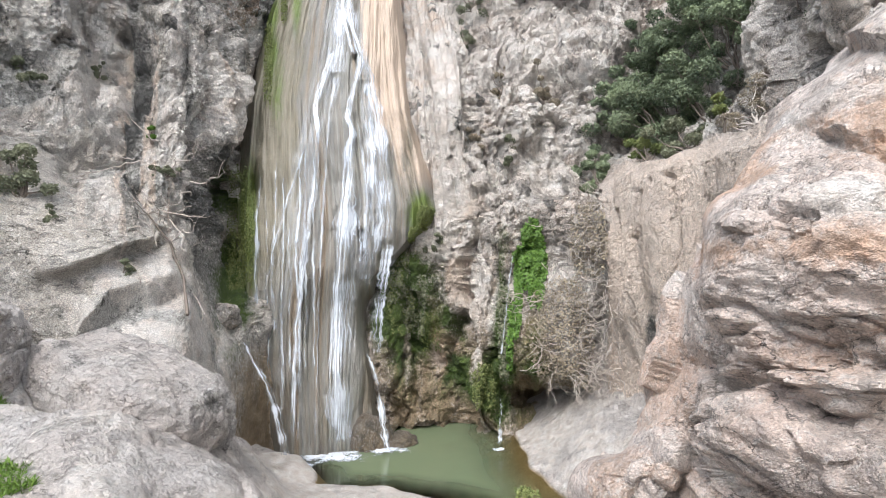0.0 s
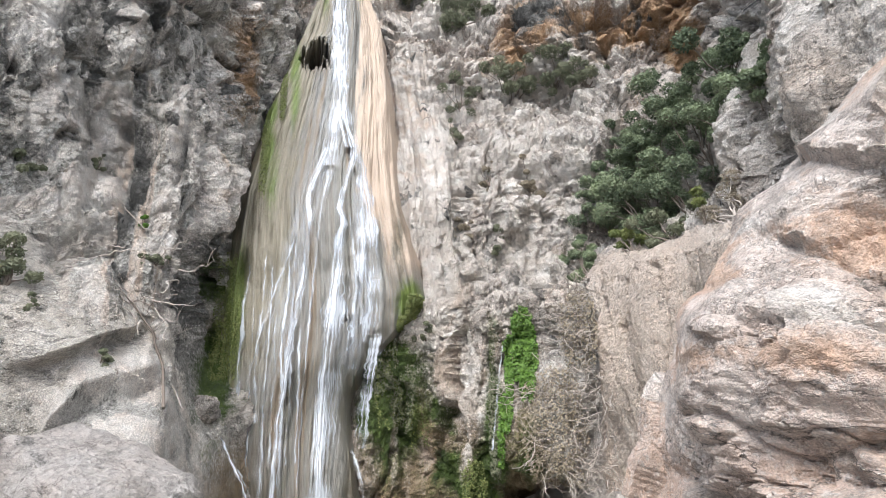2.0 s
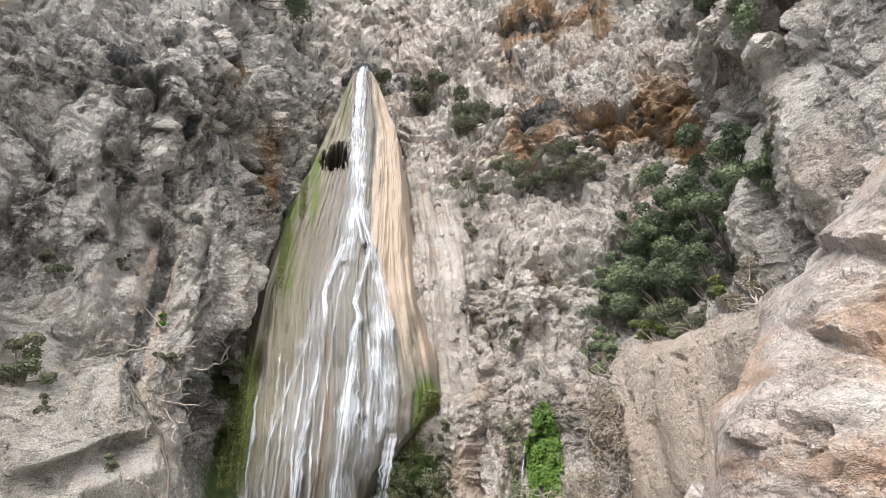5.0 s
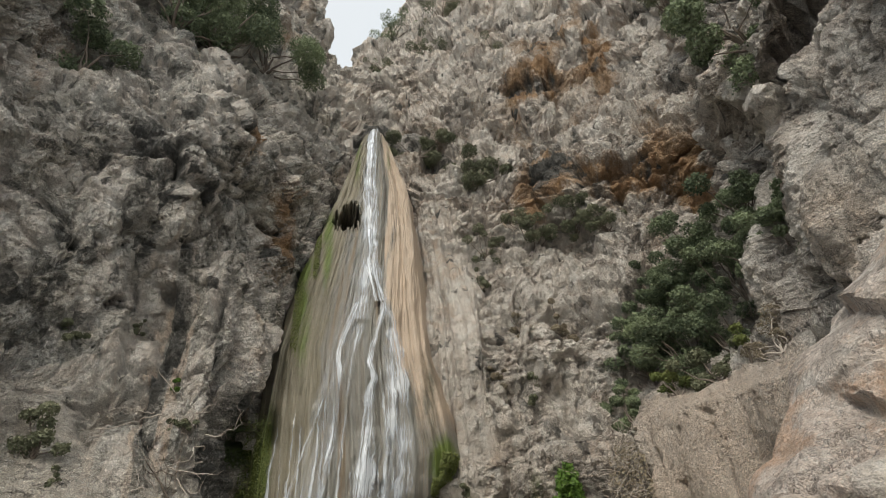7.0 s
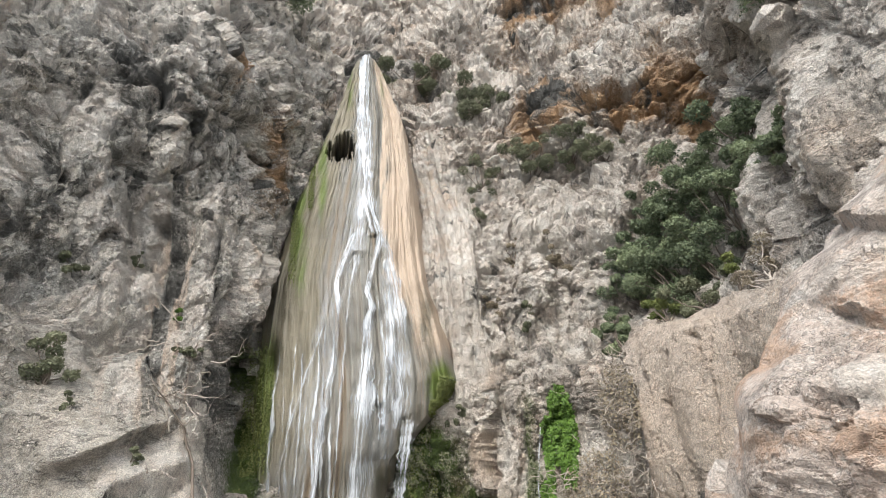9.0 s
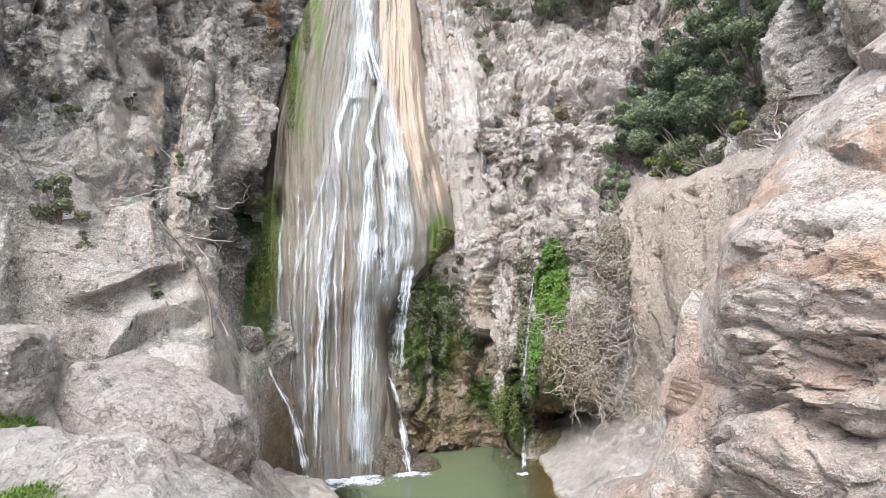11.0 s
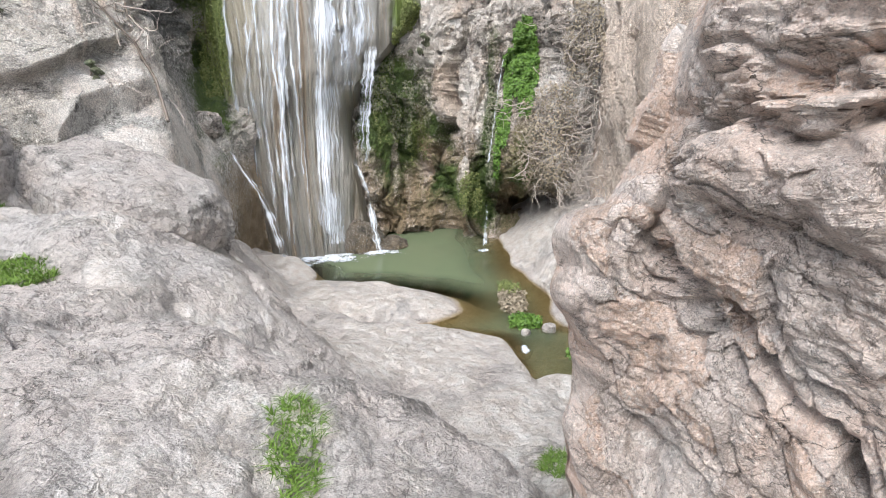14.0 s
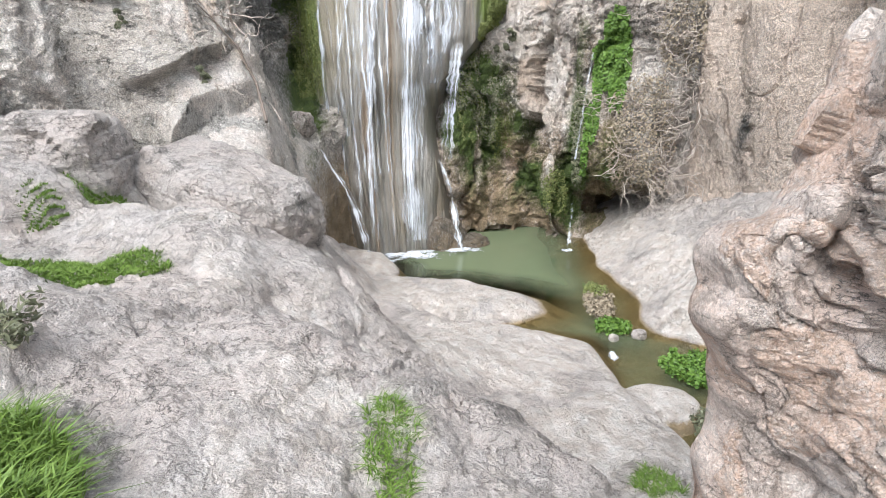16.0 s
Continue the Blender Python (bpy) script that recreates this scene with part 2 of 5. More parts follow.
cliff_pink = rock_material("cliff_pink_limestone", (0.60, 0.545, 0.49), (0.33, 0.29, 0.25), (0.58, 0.49, 0.415), 1.0, (TAN, PALE, OCHRE, DARK, WET, MOSS), 0.95, 0.9, 0.4, 0.9, 0.8)
slab_rock = rock_material("slab_limestone", (0.58, 0.55, 0.52), (0.48, 0.45, 0.42), (0.58, 0.52, 0.475), 2.2, (PALE, DARK, ("wet", (0.38, 0.29, 0.17), (0.46, 0.365, 0.23), 0.4), MOSS), 1.0, 0.9, 0.18, 0.8)
jutting_rock = rock_material("jutting_limestone", (0.68, 0.62, 0.55), (0.38, 0.33, 0.28), (0.64, 0.54, 0.45), 1.6, (PALE, DARK), 1.0, 0.9, 0.5, 1.0, 0.5)
near_rock_mat = rock_material("near_rock_limestone", (0.645, 0.565, 0.505), (0.49, 0.415, 0.36), (0.645, 0.51, 0.425), 4.5, (PALE, ("ochre", (0.60, 0.40, 0.28), (0.62, 0.46, 0.35), 0), ("dark", (0.30, 0.27, 0.24), (0.38, 0.34, 0.30), 0)), 0.8, 0.9, 0.12, 0.9, 0.3)


def plain(name, colour, rough=0.8, vary=0.25, scale=30.0):
    m, nodes, links = tree_of(name)
    bsdf = nodes["Principled BSDF"]
    pos = nodes.new("ShaderNodeTexCoord").outputs["Object"]
    f = noise_at(nodes, links, pos, scale, 3)
    lo = tuple(c * (1 - vary) for c in colour)
    hi = tuple(min(1, c * (1 + vary)) for c in colour)
    links.new(mixed(nodes, links, ramp(nodes, links, f, 0.3, 0.7), lo, hi), bsdf.inputs["Base Color"])
    bsdf.inputs["Roughness"].default_value = rough
    return m


# ---- mesh helpers ----
def mesh_of(name, verts, faces, material, attrs=None, uv=None, smooth=True):
    """A mesh from arrays of vertices and of quads or triangles."""
    me = bpy.data.meshes.new(name)
    verts = np.asarray(verts, dtype=np.float32)
    faces = np.asarray(faces, dtype=np.int32)
    n, k = faces.shape
    me.vertices.add(len(verts))
    me.vertices.foreach_set("co", verts.ravel())
    me.loops.add(n * k)
    me.loops.foreach_set("vertex_index", faces.ravel())
    me.polygons.add(n)
    me.polygons.foreach_set("loop_start", np.arange(0, n * k, k, dtype=np.int32))
    me.polygons.foreach_set("loop_total", np.full(n, k, dtype=np.int32))
    me.polygons.foreach_set("use_smooth", np.full(n, smooth, dtype=bool))
    for key, values in (attrs or {}).items():
        me.attributes.new(key, "FLOAT", "POINT").data.foreach_set("value", np.asarray(values, dtype=np.float32).ravel())
    if uv is not None:
        layer = me.uv_layers.new(name="flow")
        layer.data.foreach_set("uv", np.asarray(uv, dtype=np.float32)[faces.ravel()].ravel())
    me.update(calc_edges=True)
    me.materials.append(material)
    return me


def grid_faces(nu, nv):
    i = np.arange(nu * nv).reshape(nu, nv)
    return np.stack([i[:-1, :-1], i[1:, :-1], i[1:, 1:], i[:-1, 1:]], -1).reshape(-1, 4)


def sheet(name, points, material, attrs=None, uv=None, flip=False, smooth=True):
    """A grid of points (nu, nv, 3) as one mesh."""
    nu, nv = points.shape[:2]
    f = grid_faces(nu, nv)
    if flip:
        f = f[:, ::-1]
    return mesh_of(name, points.reshape(-1, 3), f, material, attrs, None if uv is None else uv.reshape(-1, 2), smooth)


def part(name, me, parent, label=""):
    ob = new(name, me)
    ob.parent = parent
    return tagged(ob, label=label)


def ledges(q, sharp=0.7):
    """Rock layers seen edge on: a slow rise and a sudden drop, once for each unit."""
    f = q - np.floor(q)
    return f - step(sharp, 1.0, f) - 0.45


def normals_of(P):
    n = np.cross(np.gradient(P, axis=0), np.gradient(P, axis=1))
    return n / (np.linalg.norm(n, axis=-1, keepdims=True) + 1e-9)


# ---- the cliff: radius about a plumb line, by bearing and height ----
BEARING = [-75, -55, -42, -33, -27, -23.5, -20, -10, -4, 0, 5, 11, 17, 23, 30, 37, 45, 70]
CONTOUR_LOW = [7.0, 7.6, 8.4, 8.8, 9.1, 9.5, 11.2, 12.2, 12.3, 12.1, 11.5, 11.4, 11.0, 10.0, 8.8, 7.4, 6.2, 4.5]
CONTOUR_3 = [7.2, 7.9, 9.0, 9.3, 9.6, 11.3, 12.3, 12.8, 12.9, 12.3, 11.6, 11.6, 10.6, 9.7, 8.9, 7.6, 6.2, 4.6]
CONTOUR_5 = [7.9, 8.7, 9.5, 9.9, 10.5, 11.5, 12.4, 12.9, 12.8, 12.4, 11.9, 12.0, 10.9, 10.0, 9.2, 8.0, 7.0, 5.5]
CONTOUR_7 = [8.3, 9.0, 9.8, 10.2, 10.8, 11.6, 12.8, 13.2, 12.9, 12.7, 12.6, 12.8, 12.7, 12.4, 11.8, 9.8, 8.4, 6.5]
CONTOUR_11 = [9.0, 9.7, 10.6, 11.2, 11.8, 12.6, 13.6, 14.4, 13.8, 14.0, 14.2, 14.4, 14.5, 14.2, 13.2, 11.0, 9.4, 7.5]
CONTOUR_17 = [10.5, 11.5, 12.6, 13.4, 14.2, 15.0, 16.0, 17.8, 17.0, 17.0, 17.0, 17.0, 17.0, 16.6, 15.2, 12.6, 10.8, 9.0]
CONTOUR_26 = [14.0, 15.0, 16.5, 17.5, 18.5, 19.0, 21.0, 22.0, 21.0, 20.5, 20.0, 20.0, 20.0, 19.5, 18.0, 15.0, 13.0, 11.0]
CONTOUR_44 = [22, 23, 25, 26, 27, 27, 30, 29, 28, 27, 27, 27, 27, 27, 25, 20, 14, 12]
LEVELS = [(-1.2, CONTOUR_LOW), (1.4, CONTOUR_LOW), (3.3, CONTOUR_3), (5.4, CONTOUR_5), (6.6, CONTOUR_7), (11, CONTOUR_11), (17, CONTOUR_17), (26, CONTOUR_26), (44, CONTOUR_44)]


def cliff_base(a, z):
    rows = np.stack([np.interp(a, BEARING, c) for _, c in LEVELS])
    r = rows[0].copy()
    for k in range(len(LEVELS) - 1):
        z0, z1 = LEVELS[k][0], LEVELS[k + 1][0]
        t = np.clip((z - z0) / (z1 - z0), 0, 1)
        r = r + (rows[k + 1] - rows[k]) * t
    return r


# bearing, height, half-width, half-height, depth (positive digs in)
HOLLOWS = [
    (-24.3, 4.3, 1.7, 1.5, 1.2),      # mossy cave beside the fall
    (-27.6, 13.3, 1.6, 1.2, 1.0),     # ochre cave
    (-22.8, 11.4, 1.8, 1.5, 1.0),     # second ochre cave
    (9.8, 0.7, 3.6, 0.5, 2.6),     # cavern at the pool
    (27.5, 12.4, 2.4, 1.0, 1.4),      # ochre overhang over the shrubs
    (-50.0, 4.6, 2.0, 1.0, 0.6),
    (-3.0, 3.2, 4.0, 1.5, 0.5),
    (9.0, 14.0, 2.0, 1.0, 0.8),
    (-36.0, 15.5, 2.0, 1.2, 0.8),
    (15.6, 5.6, 1.8, 1.0, 1.2),
    (45.0, 10.0, 4.0, 0.5, 0.6),      # under the jutting slab
]
BULGES = [
    (-30.0, 2.4, 6.5, 1.0, 0.9),      # smooth bulge over the pool
    (-38.0, 4.2, 4.0, 0.8, 0.5),
    (-28.2, 5.3, 2.2, 1.0, 0.6),      # nose beside the cave
    (9.5, 2.0, 3.6, 1.1, 0.8),        # overgrown hanging bulge
    (2.5, 2.2, 1.5, 2.0, 0.4),
    (0.6, 7.5, 2.2, 2.2, 0.6),        # white ridge
    (-33.0, 13.0, 7.0, 2.5, 0.9),     # overhanging brow
]


def cliff_shape(a, z):
    """The cliff without its relief."""
    r = cliff_base(a, z)
    for ca, cz, sa, sz, d in HOLLOWS:
        r = r + d * blob(a, z, ca, cz, sa, sz)
    for ca, cz, sa, sz, d in BULGES:
        r = r - d * blob(a, z, ca, cz, sa, sz)
    # the buttress that stands forward beyond the overhang
    brink = np.interp(z, [4.5, 6.5, 8.0, 9.5, 12.3, 13.5], [35.5, 36.0, 36.0, 36.7, 33.4, 32.0])
    r = r - 1.7 * step(-0.5, 0.9, a - brink - 0.5 * perlin(z * 1.3, z * 0 + 0.3, z * 0, 17)) * step(5.0, 6.0, z) * (1 - step(9.6, 10.5, z - 0.06 * (a - 36)))
    under = np.interp(a, [31.5, 33.4, 36.7, 38.0], [13.2, 12.3, 9.7, 9.4]) + 0.25 * perlin(a * 1.1, z * 0 + 0.7, z * 0, 18)
    d = z - under
    r = r - step(31.0, 33.0, a) * (1 - step(37.2, 38.0, a)) * (0.9 * step(-0.12, 0.12, d) * np.exp(-np.clip(d, 0, 20) / 2.5) - 0.7 * step(0.12, -0.12, d) * np.exp(np.clip(d, -20, 0) / 0.8))
    d = z - 11.3 - 0.10 * (a - 41) - 0.2 * perlin(a * 0.8, z * 0 + 0.2, z * 0, 19)
    r = r - step(36.8, 38.6, a) * (1.5 * step(-0.12, 0.12, d) * np.exp(-np.clip(d, 0, 20) / 2.0) - 0.8 * step(0.12, -0.12, d) * np.exp(np.clip(d, -20, 0) / 0.7))
    x, y = np.sin(np.radians(a)) * r, np.cos(np.radians(a)) * r
    return r - 1.1 * fbm(x * 0.25, y * 0.25, z * 0.18, 2, 1) * step(-1, 4, z)


def cliff_relief(a, z, P):
    """How far the rock stands out from its shape: folds, blocks, cracks."""
    x, y, h0 = P[..., 0], P[..., 1], P[..., 2]
    panel = step(15.2, 16.8, a + 0.25 * (3 - z)) * (1 - step(31, 34, a)) * (1 - step(5.6, 6.4, z))      # the smooth buttress
    bulge = 0.92 * step(-47, -41, a) * (1 - step(-24, -22, a)) * (1 - step(3.9, 5.6, z + 0.10 * (a + 32)))
    slope = a + (z - 8) * 0.42
    tufa = step(-9, -6, a) * (1 - step(-0.5, 3.5, slope)) * step(4.0, 5.5, z) * (1 - step(13, 15, z))
    rough = 1 - np.maximum(np.maximum(0.95 * panel, bulge), 0.85 * tufa)
    rough = rough * (1 - 0.85 * step(-25, -23.5, a) * (1 - step(-18, -16.5, a)) * (1 - step(2.1, 2.8, z)))
    scale = np.clip(np.hypot(x, y) / 11, 0.7, 1.3)
    far = step(9, 15, z)
    wx, wy, wz = (0.3 * fbm(x * 0.9, y * 0.9, h0 * 0.9, 4, 70 + k * 5) for k in range(3))
    fold = ridged(x * 0.75 + wx * 0.3, y * 0.75, h0 * 0.13 + 3, 2, 20)
    drape = step(-38, -33, a) * (1 - step(-23, -21, a)) * step(3.5, 5, z) * (1 - step(11, 14, z))
    m = (0.55 + 0.45 * drape) * (fold - 0.4) * rough * (1 - 0.85 * far)
    m = m + 0.15 * rough * fbm(x * 0.9, y * 0.9, h0 * 0.6, 3, 40, 0.5)
    up = 0.55 + 0.35 * far
    gap, h, val = facets((x + wx) * 0.7, (y + wy) * 0.7, (h0 + wz) * 0.7 * up, 3)
    m = m + rough * scale * (0.78 * h - 0.16 * groove(gap, 0.05))
    gap, h, val2 = facets((x + wx) * 1.9, (y + wy) * 1.9, (h0 + wz) * 1.9 * up, 9)
    m = m + rough * scale * (0.27 * h - 0.06 * groove(gap, 0.05))
    gap, h, val3 = facets((x + wx * 0.6) * 4.6, (y + wy * 0.6) * 4.6, (h0 + wz * 0.6) * 4.2 * up, 15)
    m = m + rough * scale * 0.15 * h
    gap, h, val4 = facets((x + wx * 0.6) * 10, (y + wy * 0.6) * 10, (h0 + wz * 0.6) * 9, 16)
    m = m + (0.12 + 0.88 * rough) * scale * 0.065 * h
    m = m + 0.22 * scale * far * ledges((h0 + 0.12 * x) * 0.55 + 0.8 * wx + 0.6 * wz) + 0.03 * scale * far * rough * ledges((h0 + 0.15 * x) * 2.1 + 2.0 * wz)
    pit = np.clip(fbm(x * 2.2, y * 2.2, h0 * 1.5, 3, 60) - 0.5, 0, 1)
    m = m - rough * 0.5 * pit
    m = m + (0.008 + 0.03 * rough) * fbm(x * 9, y * 9, h0 * 8, 3, 62, 0.7)
    crack = np.exp(-(perlin(x * 1.5 + 0.3 * wx, y * 1.5, h0 * 0.22 + 0.5 * wz, 90) / 0.02) ** 2) + np.exp(-(perlin(x * 3.5 + wx, y * 3.5, h0 * 0.4 + wz, 91) / 0.015) ** 2) * step(-0.1, 0.3, wy * 4)
    m = m - panel * (0.05 * crack - 0.16 * fbm(x * 0.8, y * 0.8, h0 * 0.25, 3, 33) + 0.25 * np.clip(fbm(x * 2, y * 2, h0 * 2, 3, 35) - 0.55, 0, 1))
    for a0, a1, line_a, line_z, deep in ((-40, -30.5, [-38, -31], [3.66, 4.1], 0.22), (-37, -28.5, [-36, -33.5, -29.5], [2.7, 3.25, 3.42], 0.30)):
        d = z - np.interp(a, line_a, line_z) - 0.25 * wz
        m = m + deep * step(a0, a0 + 2, a) * (1 - step(a1 - 1, a1 + 1, a)) * (step(-0.10, 0.06, d) * np.exp(-np.clip(d, 0, 9) / 0.55) - 0.5 * step(0.06, -0.10, d) * np.exp(np.clip(d, -9, 0) / 0.4))
    flow = ridged(slope * 0.8, h0 * 0.08, h0 * 0, 3, 37)
    m = m + tufa * 0.32 * (flow - 0.35)
    return m, val, val2, val3, pit, panel


def cliff_top(a):
    notch = np.minimum(np.abs(np.where(a < -17.2, (a + 17.2) * 1.35, (a + 17.2) * 0.95)), 12.0)
    return 26.5 + 1.75 * notch + 1.2 * perlin(a * 0.6, a * 0 + 0.5, a * 0, 4)


def cliff_masks(a, z, val, val2, val3, pit, panel):
    x, y = np.sin(np.radians(a)) * 11, np.cos(np.radians(a)) * 11
    n1 = fbm(x * 0.5, y * 0.5, z * 0.4, 4, 101)
    streak = fbm(x * 2.2, y * 2.2, z * 0.22, 4, 111)
    n2 = fbm(x * 1.7, y * 1.7, z * 1.5, 4, 121)
    moss = np.zeros_like(a)
    for ca, cz, sa, sz, k in ((-23.0, 4.2, 1.5, 1.6, 1.6), (-23.4, 3.0, 1.2, 0.8, 1.2), (-7.0, 3.6, 2.4, 1.4, 1.8), (-4.5, 2.6, 3.0, 1.5, 1.4), (5.4, 2.4, 1.2, 1.8, 1.6), (-0.6, 2.6, 0.7, 1.2, 1.1), (9.0, 1.9, 3.4, 1.0, 0.75), (3.0, 0.9, 2.4, 0.8, 1.2), (-0.5, 1.2, 2.5, 0.8, 0.9), (9, 0.2, 2, 0.4, 0.7)):
        moss += k * blob(a, z, ca, cz, sa, sz)
    moss = np.clip(moss * (0.75 + 0.6 * n2 + 0.3 * streak), 0, 1)
    ochre = np.zeros_like(a)
    for ca, cz, sa, sz, k in ((-27.6, 13.0, 1.7, 1.5, 1.3), (-22.8, 11.0, 1.9, 1.8, 1.2), (11, 20, 4, 4, 0.8), (14.0, 26.0, 3.0, 3.0, 0.8), (20.2, 24.3, 2.2, 3.4, 1.8), (17, 14.5, 3.0, 1.6, 1.0), (22, 13.5, 3.5, 2.0, 0.9), (27.5, 12.4, 2.0, 1.2, 1.3), (10, 14.5, 4, 1.8, 0.9), (-2, 1.6, 3, 1.5, 0.9), (1.5, 1.2, 4.0, 1.2, 0.9), (-25.5, 27, 3, 4, 0.8), (-36, 16, 2, 1.2, 0.8), (-50, 12, 5, 3, 0.5)):
        ochre += k * blob(a, z, ca, cz, sa, sz)
    ochre = np.clip(0.8 * ochre * (0.5 + 1.0 * n1 + 0.7 * streak + 0.5 * (val2 - 0.4)) + 0.12 * step(-21, -18, a) * step(8, 17, z + 3 * n2) * step(0.0, 0.7, n1 + 0.5 * streak), 0, 0.8)
    pale = 1.4 * blob(a, z, 1.0, 7.8, 3.0, 2.8) + 0.8 * blob(a, z, -3, 9.5, 2.2, 3.2) + 0.9 * blob(a, z, 9, 9.0, 4.0, 2.0) + 0.5 * blob(a, z, 8, 6.5, 4, 1.2) + 0.5 * blob(a, z, -30, 2.4, 8, 0.9) + 0.5 * blob(a, z, -32, 17, 14, 3) + 0.5 * blob(a, z, 4, 30, 9, 6) + 0.5 * blob(a, z, 20, 1.2, 3, 1.0)
    pale = np.clip(pale * (0.7 + 0.7 * n2 + 0.6 * streak) + 0.55 * step(0.8, 0.86, val2) + 0.45 * step(0.78, 0.84, val3), 0, 1)
    # besides streaks, paints shade into the mossy cave and the channel above the fall
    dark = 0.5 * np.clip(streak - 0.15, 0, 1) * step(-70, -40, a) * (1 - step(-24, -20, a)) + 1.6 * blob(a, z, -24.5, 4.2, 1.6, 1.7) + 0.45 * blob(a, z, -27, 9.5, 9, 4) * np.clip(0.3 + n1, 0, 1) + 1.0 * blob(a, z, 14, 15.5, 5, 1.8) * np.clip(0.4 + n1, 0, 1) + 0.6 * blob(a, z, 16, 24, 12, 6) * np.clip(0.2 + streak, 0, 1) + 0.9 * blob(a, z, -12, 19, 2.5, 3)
    # the dug pits get their shade in the colour too
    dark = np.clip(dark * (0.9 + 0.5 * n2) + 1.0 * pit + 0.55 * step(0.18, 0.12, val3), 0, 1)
    up = step(8, 17, z + 3.5 * n1 + 2.0 * n2)
    east = step(-21, -18, a)
    dark = np.clip(dark + 0.3 * up * step(0.0, 0.6, n1 + 0.4 * n2), 0, 1)
    wet = 0.95 * step(-24, -22.3, a) * (1 - step(-18, -16, a)) * step(2.6, 1.8, z) + 1.1 * blob(a, z, -3, 1.2, 7, 2.0) + 1.0 * blob(a, z, 7, 1.3, 4, 1.7) + 0.6 * blob(a, z, -7, 5, 2, 1.5)
    wet = np.clip(wet * (0.9 + 0.5 * streak), 0, 1)
    # upright bands of brown, grey and white beside the fall
    bands = step(-40, -33, a) * (1 - step(-23, -21, a)) * step(3.2, 4.6, z) * (1 - step(12, 14, z))
    s2 = fbm(a * 0.55, z * 0.10, a * 0 + 3, 4, 131)
    s3 = fbm(a * 0.55, z * 0.10, a * 0 + 8, 4, 136)
    dark = np.clip(dark + 0.55 * bands * step(0.1, 0.7, s2 + 0.4 * n2), 0, 1)
    pale = np.clip(pale + 0.8 * bands * step(0.1, 0.6, -s2 + 0.4 * n2), 0, 1)
    tan = np.clip(0.8 * bands * step(0.1, 0.6, s3 + 0.4 * n2), 0, 1)
    slope = a + (z - 8) * 0.42
    tan = np.maximum(tan, step(-9, -6, a) * (1 - step(-1.5, 2.5, slope)) * step(4.0, 5.5, z) * (1 - step(12, 15, z)) * (0.75 + 0.5 * fbm(slope * 1.2, z * 0.15, a * 0, 3, 138)))
    tan = np.clip(tan + 0.8 * blob(a, z, 1.0, 4.8, 4, 1.2) * (0.7 + n1), 0, 1)
    column = np.zeros_like(a)
    for ca, cz, sa, sz in ((-5.2, 2.0, 0.55, 0.8), (-2.3, 1.7, 0.6, 0.9), (2.2, 2.3, 0.7, 1.2), (0.4, 3.4, 1.2, 0.7), (4.2, 3.3, 0.5, 1.0)):
        column = np.maximum(column, blob(a, z, ca, cz, sa, sz))
    column = np.clip(1.5 * column * (0.8 + 0.6 * streak), 0, 1)
    tan = np.maximum(tan, 0.9 * column)
    wet, moss = wet * (1 - 0.75 * column), moss * (1 - 0.7 * column)
    # blocks of the upper cliff differ: ochre, dark lichen, fresh pale rock
    ochre = np.clip(ochre + (0.08 + 0.2 * east) * up * step(0.5, 0.85, val + 0.35 * n1), 0, 0.8)
    dark = np.clip(dark + (0.5 - 0.1 * east) * up * step(0.5, 0.15, val + 0.25 * n2), 0, 1)
    pale = np.clip(pale + 0.7 * up * step(0.66, 0.72, val2 + 0.10 * n2), 0, 1)
    calm = 1 - 0.85 * panel
    dark, ochre = dark * calm, ochre * calm
    tan = np.maximum(tan * calm, 0.9 * panel * (0.8 + 0.4 * n1))
    dark = np.maximum(dark, 0.75 * np.clip(1.4 * blob(a, z, 20.9, 2.5, 0.7, 0.9) * (0.8 + 0.6 * n2), 0, 1))
    pale = np.maximum(pale * calm, 0.2 * panel * (0.5 + 0.7 * streak))
    bulge = 0.95 * step(-50, -43, a) * (1 - step(-24, -22, a)) * (1 - step(4.4, 6.2, z + 0.06 * (a + 32) + 0.8 * n2))
    low = 0.6 * step(-16, -12, a) * (1 - step(3.0, 4.2, z))
    smooth = np.maximum(np.maximum(0.9 * panel, bulge), np.maximum(low, 0.8 * step(-25, -23.5, a) * (1 - step(-18, -16.5, a)) * (1 - step(2.1, 2.8, z))))
    pale = np.maximum(pale, 0.35 * bulge * (0.6 + 0.6 * n1))
    dark = dark * (1 - 0.5 * bulge)
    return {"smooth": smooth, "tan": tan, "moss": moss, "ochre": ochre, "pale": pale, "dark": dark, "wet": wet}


def cliff_grid(a0, a1, da, el_step):
    a = np.arange(a0, a1 + da * 0.5, da)
    el = np.arange(-22.0, 74.5, el_step)
    rise = EYE_Z + 11.0 * np.tan(np.radians(el))
    top = np.minimum(cliff_top(a), 44.0)
    A = np.repeat(a[:, None], len(el), 1)
    Z = np.repeat(rise[None, :], len(a), 0)
    over = np.clip(Z - top[:, None], 0, 40)
    Z = np.minimum(Z, top[:, None] + 0.02 * np.arange(len(el))[None, :] / len(el))
    R = cliff_shape(A, Z) + 0.8 * over
    P = np.stack([AXIS_X + R * np.sin(np.radians(A)), AXIS_Y + R * np.cos(np.radians(A)), Z], -1)
    N = normals_of(P)
    N = N * np.sign(-(N[..., 0:1] * np.sin(np.radians(A))[..., None] + N[..., 1:2] * np.cos(np.radians(A))[..., None]))
    move, val, val2, val3, pit, panel = cliff_relief(A, Z, P)
    P = P + N * move[..., None]
    return a, rise, P, cliff_masks(A, Z, val, val2, val3, pit, panel)


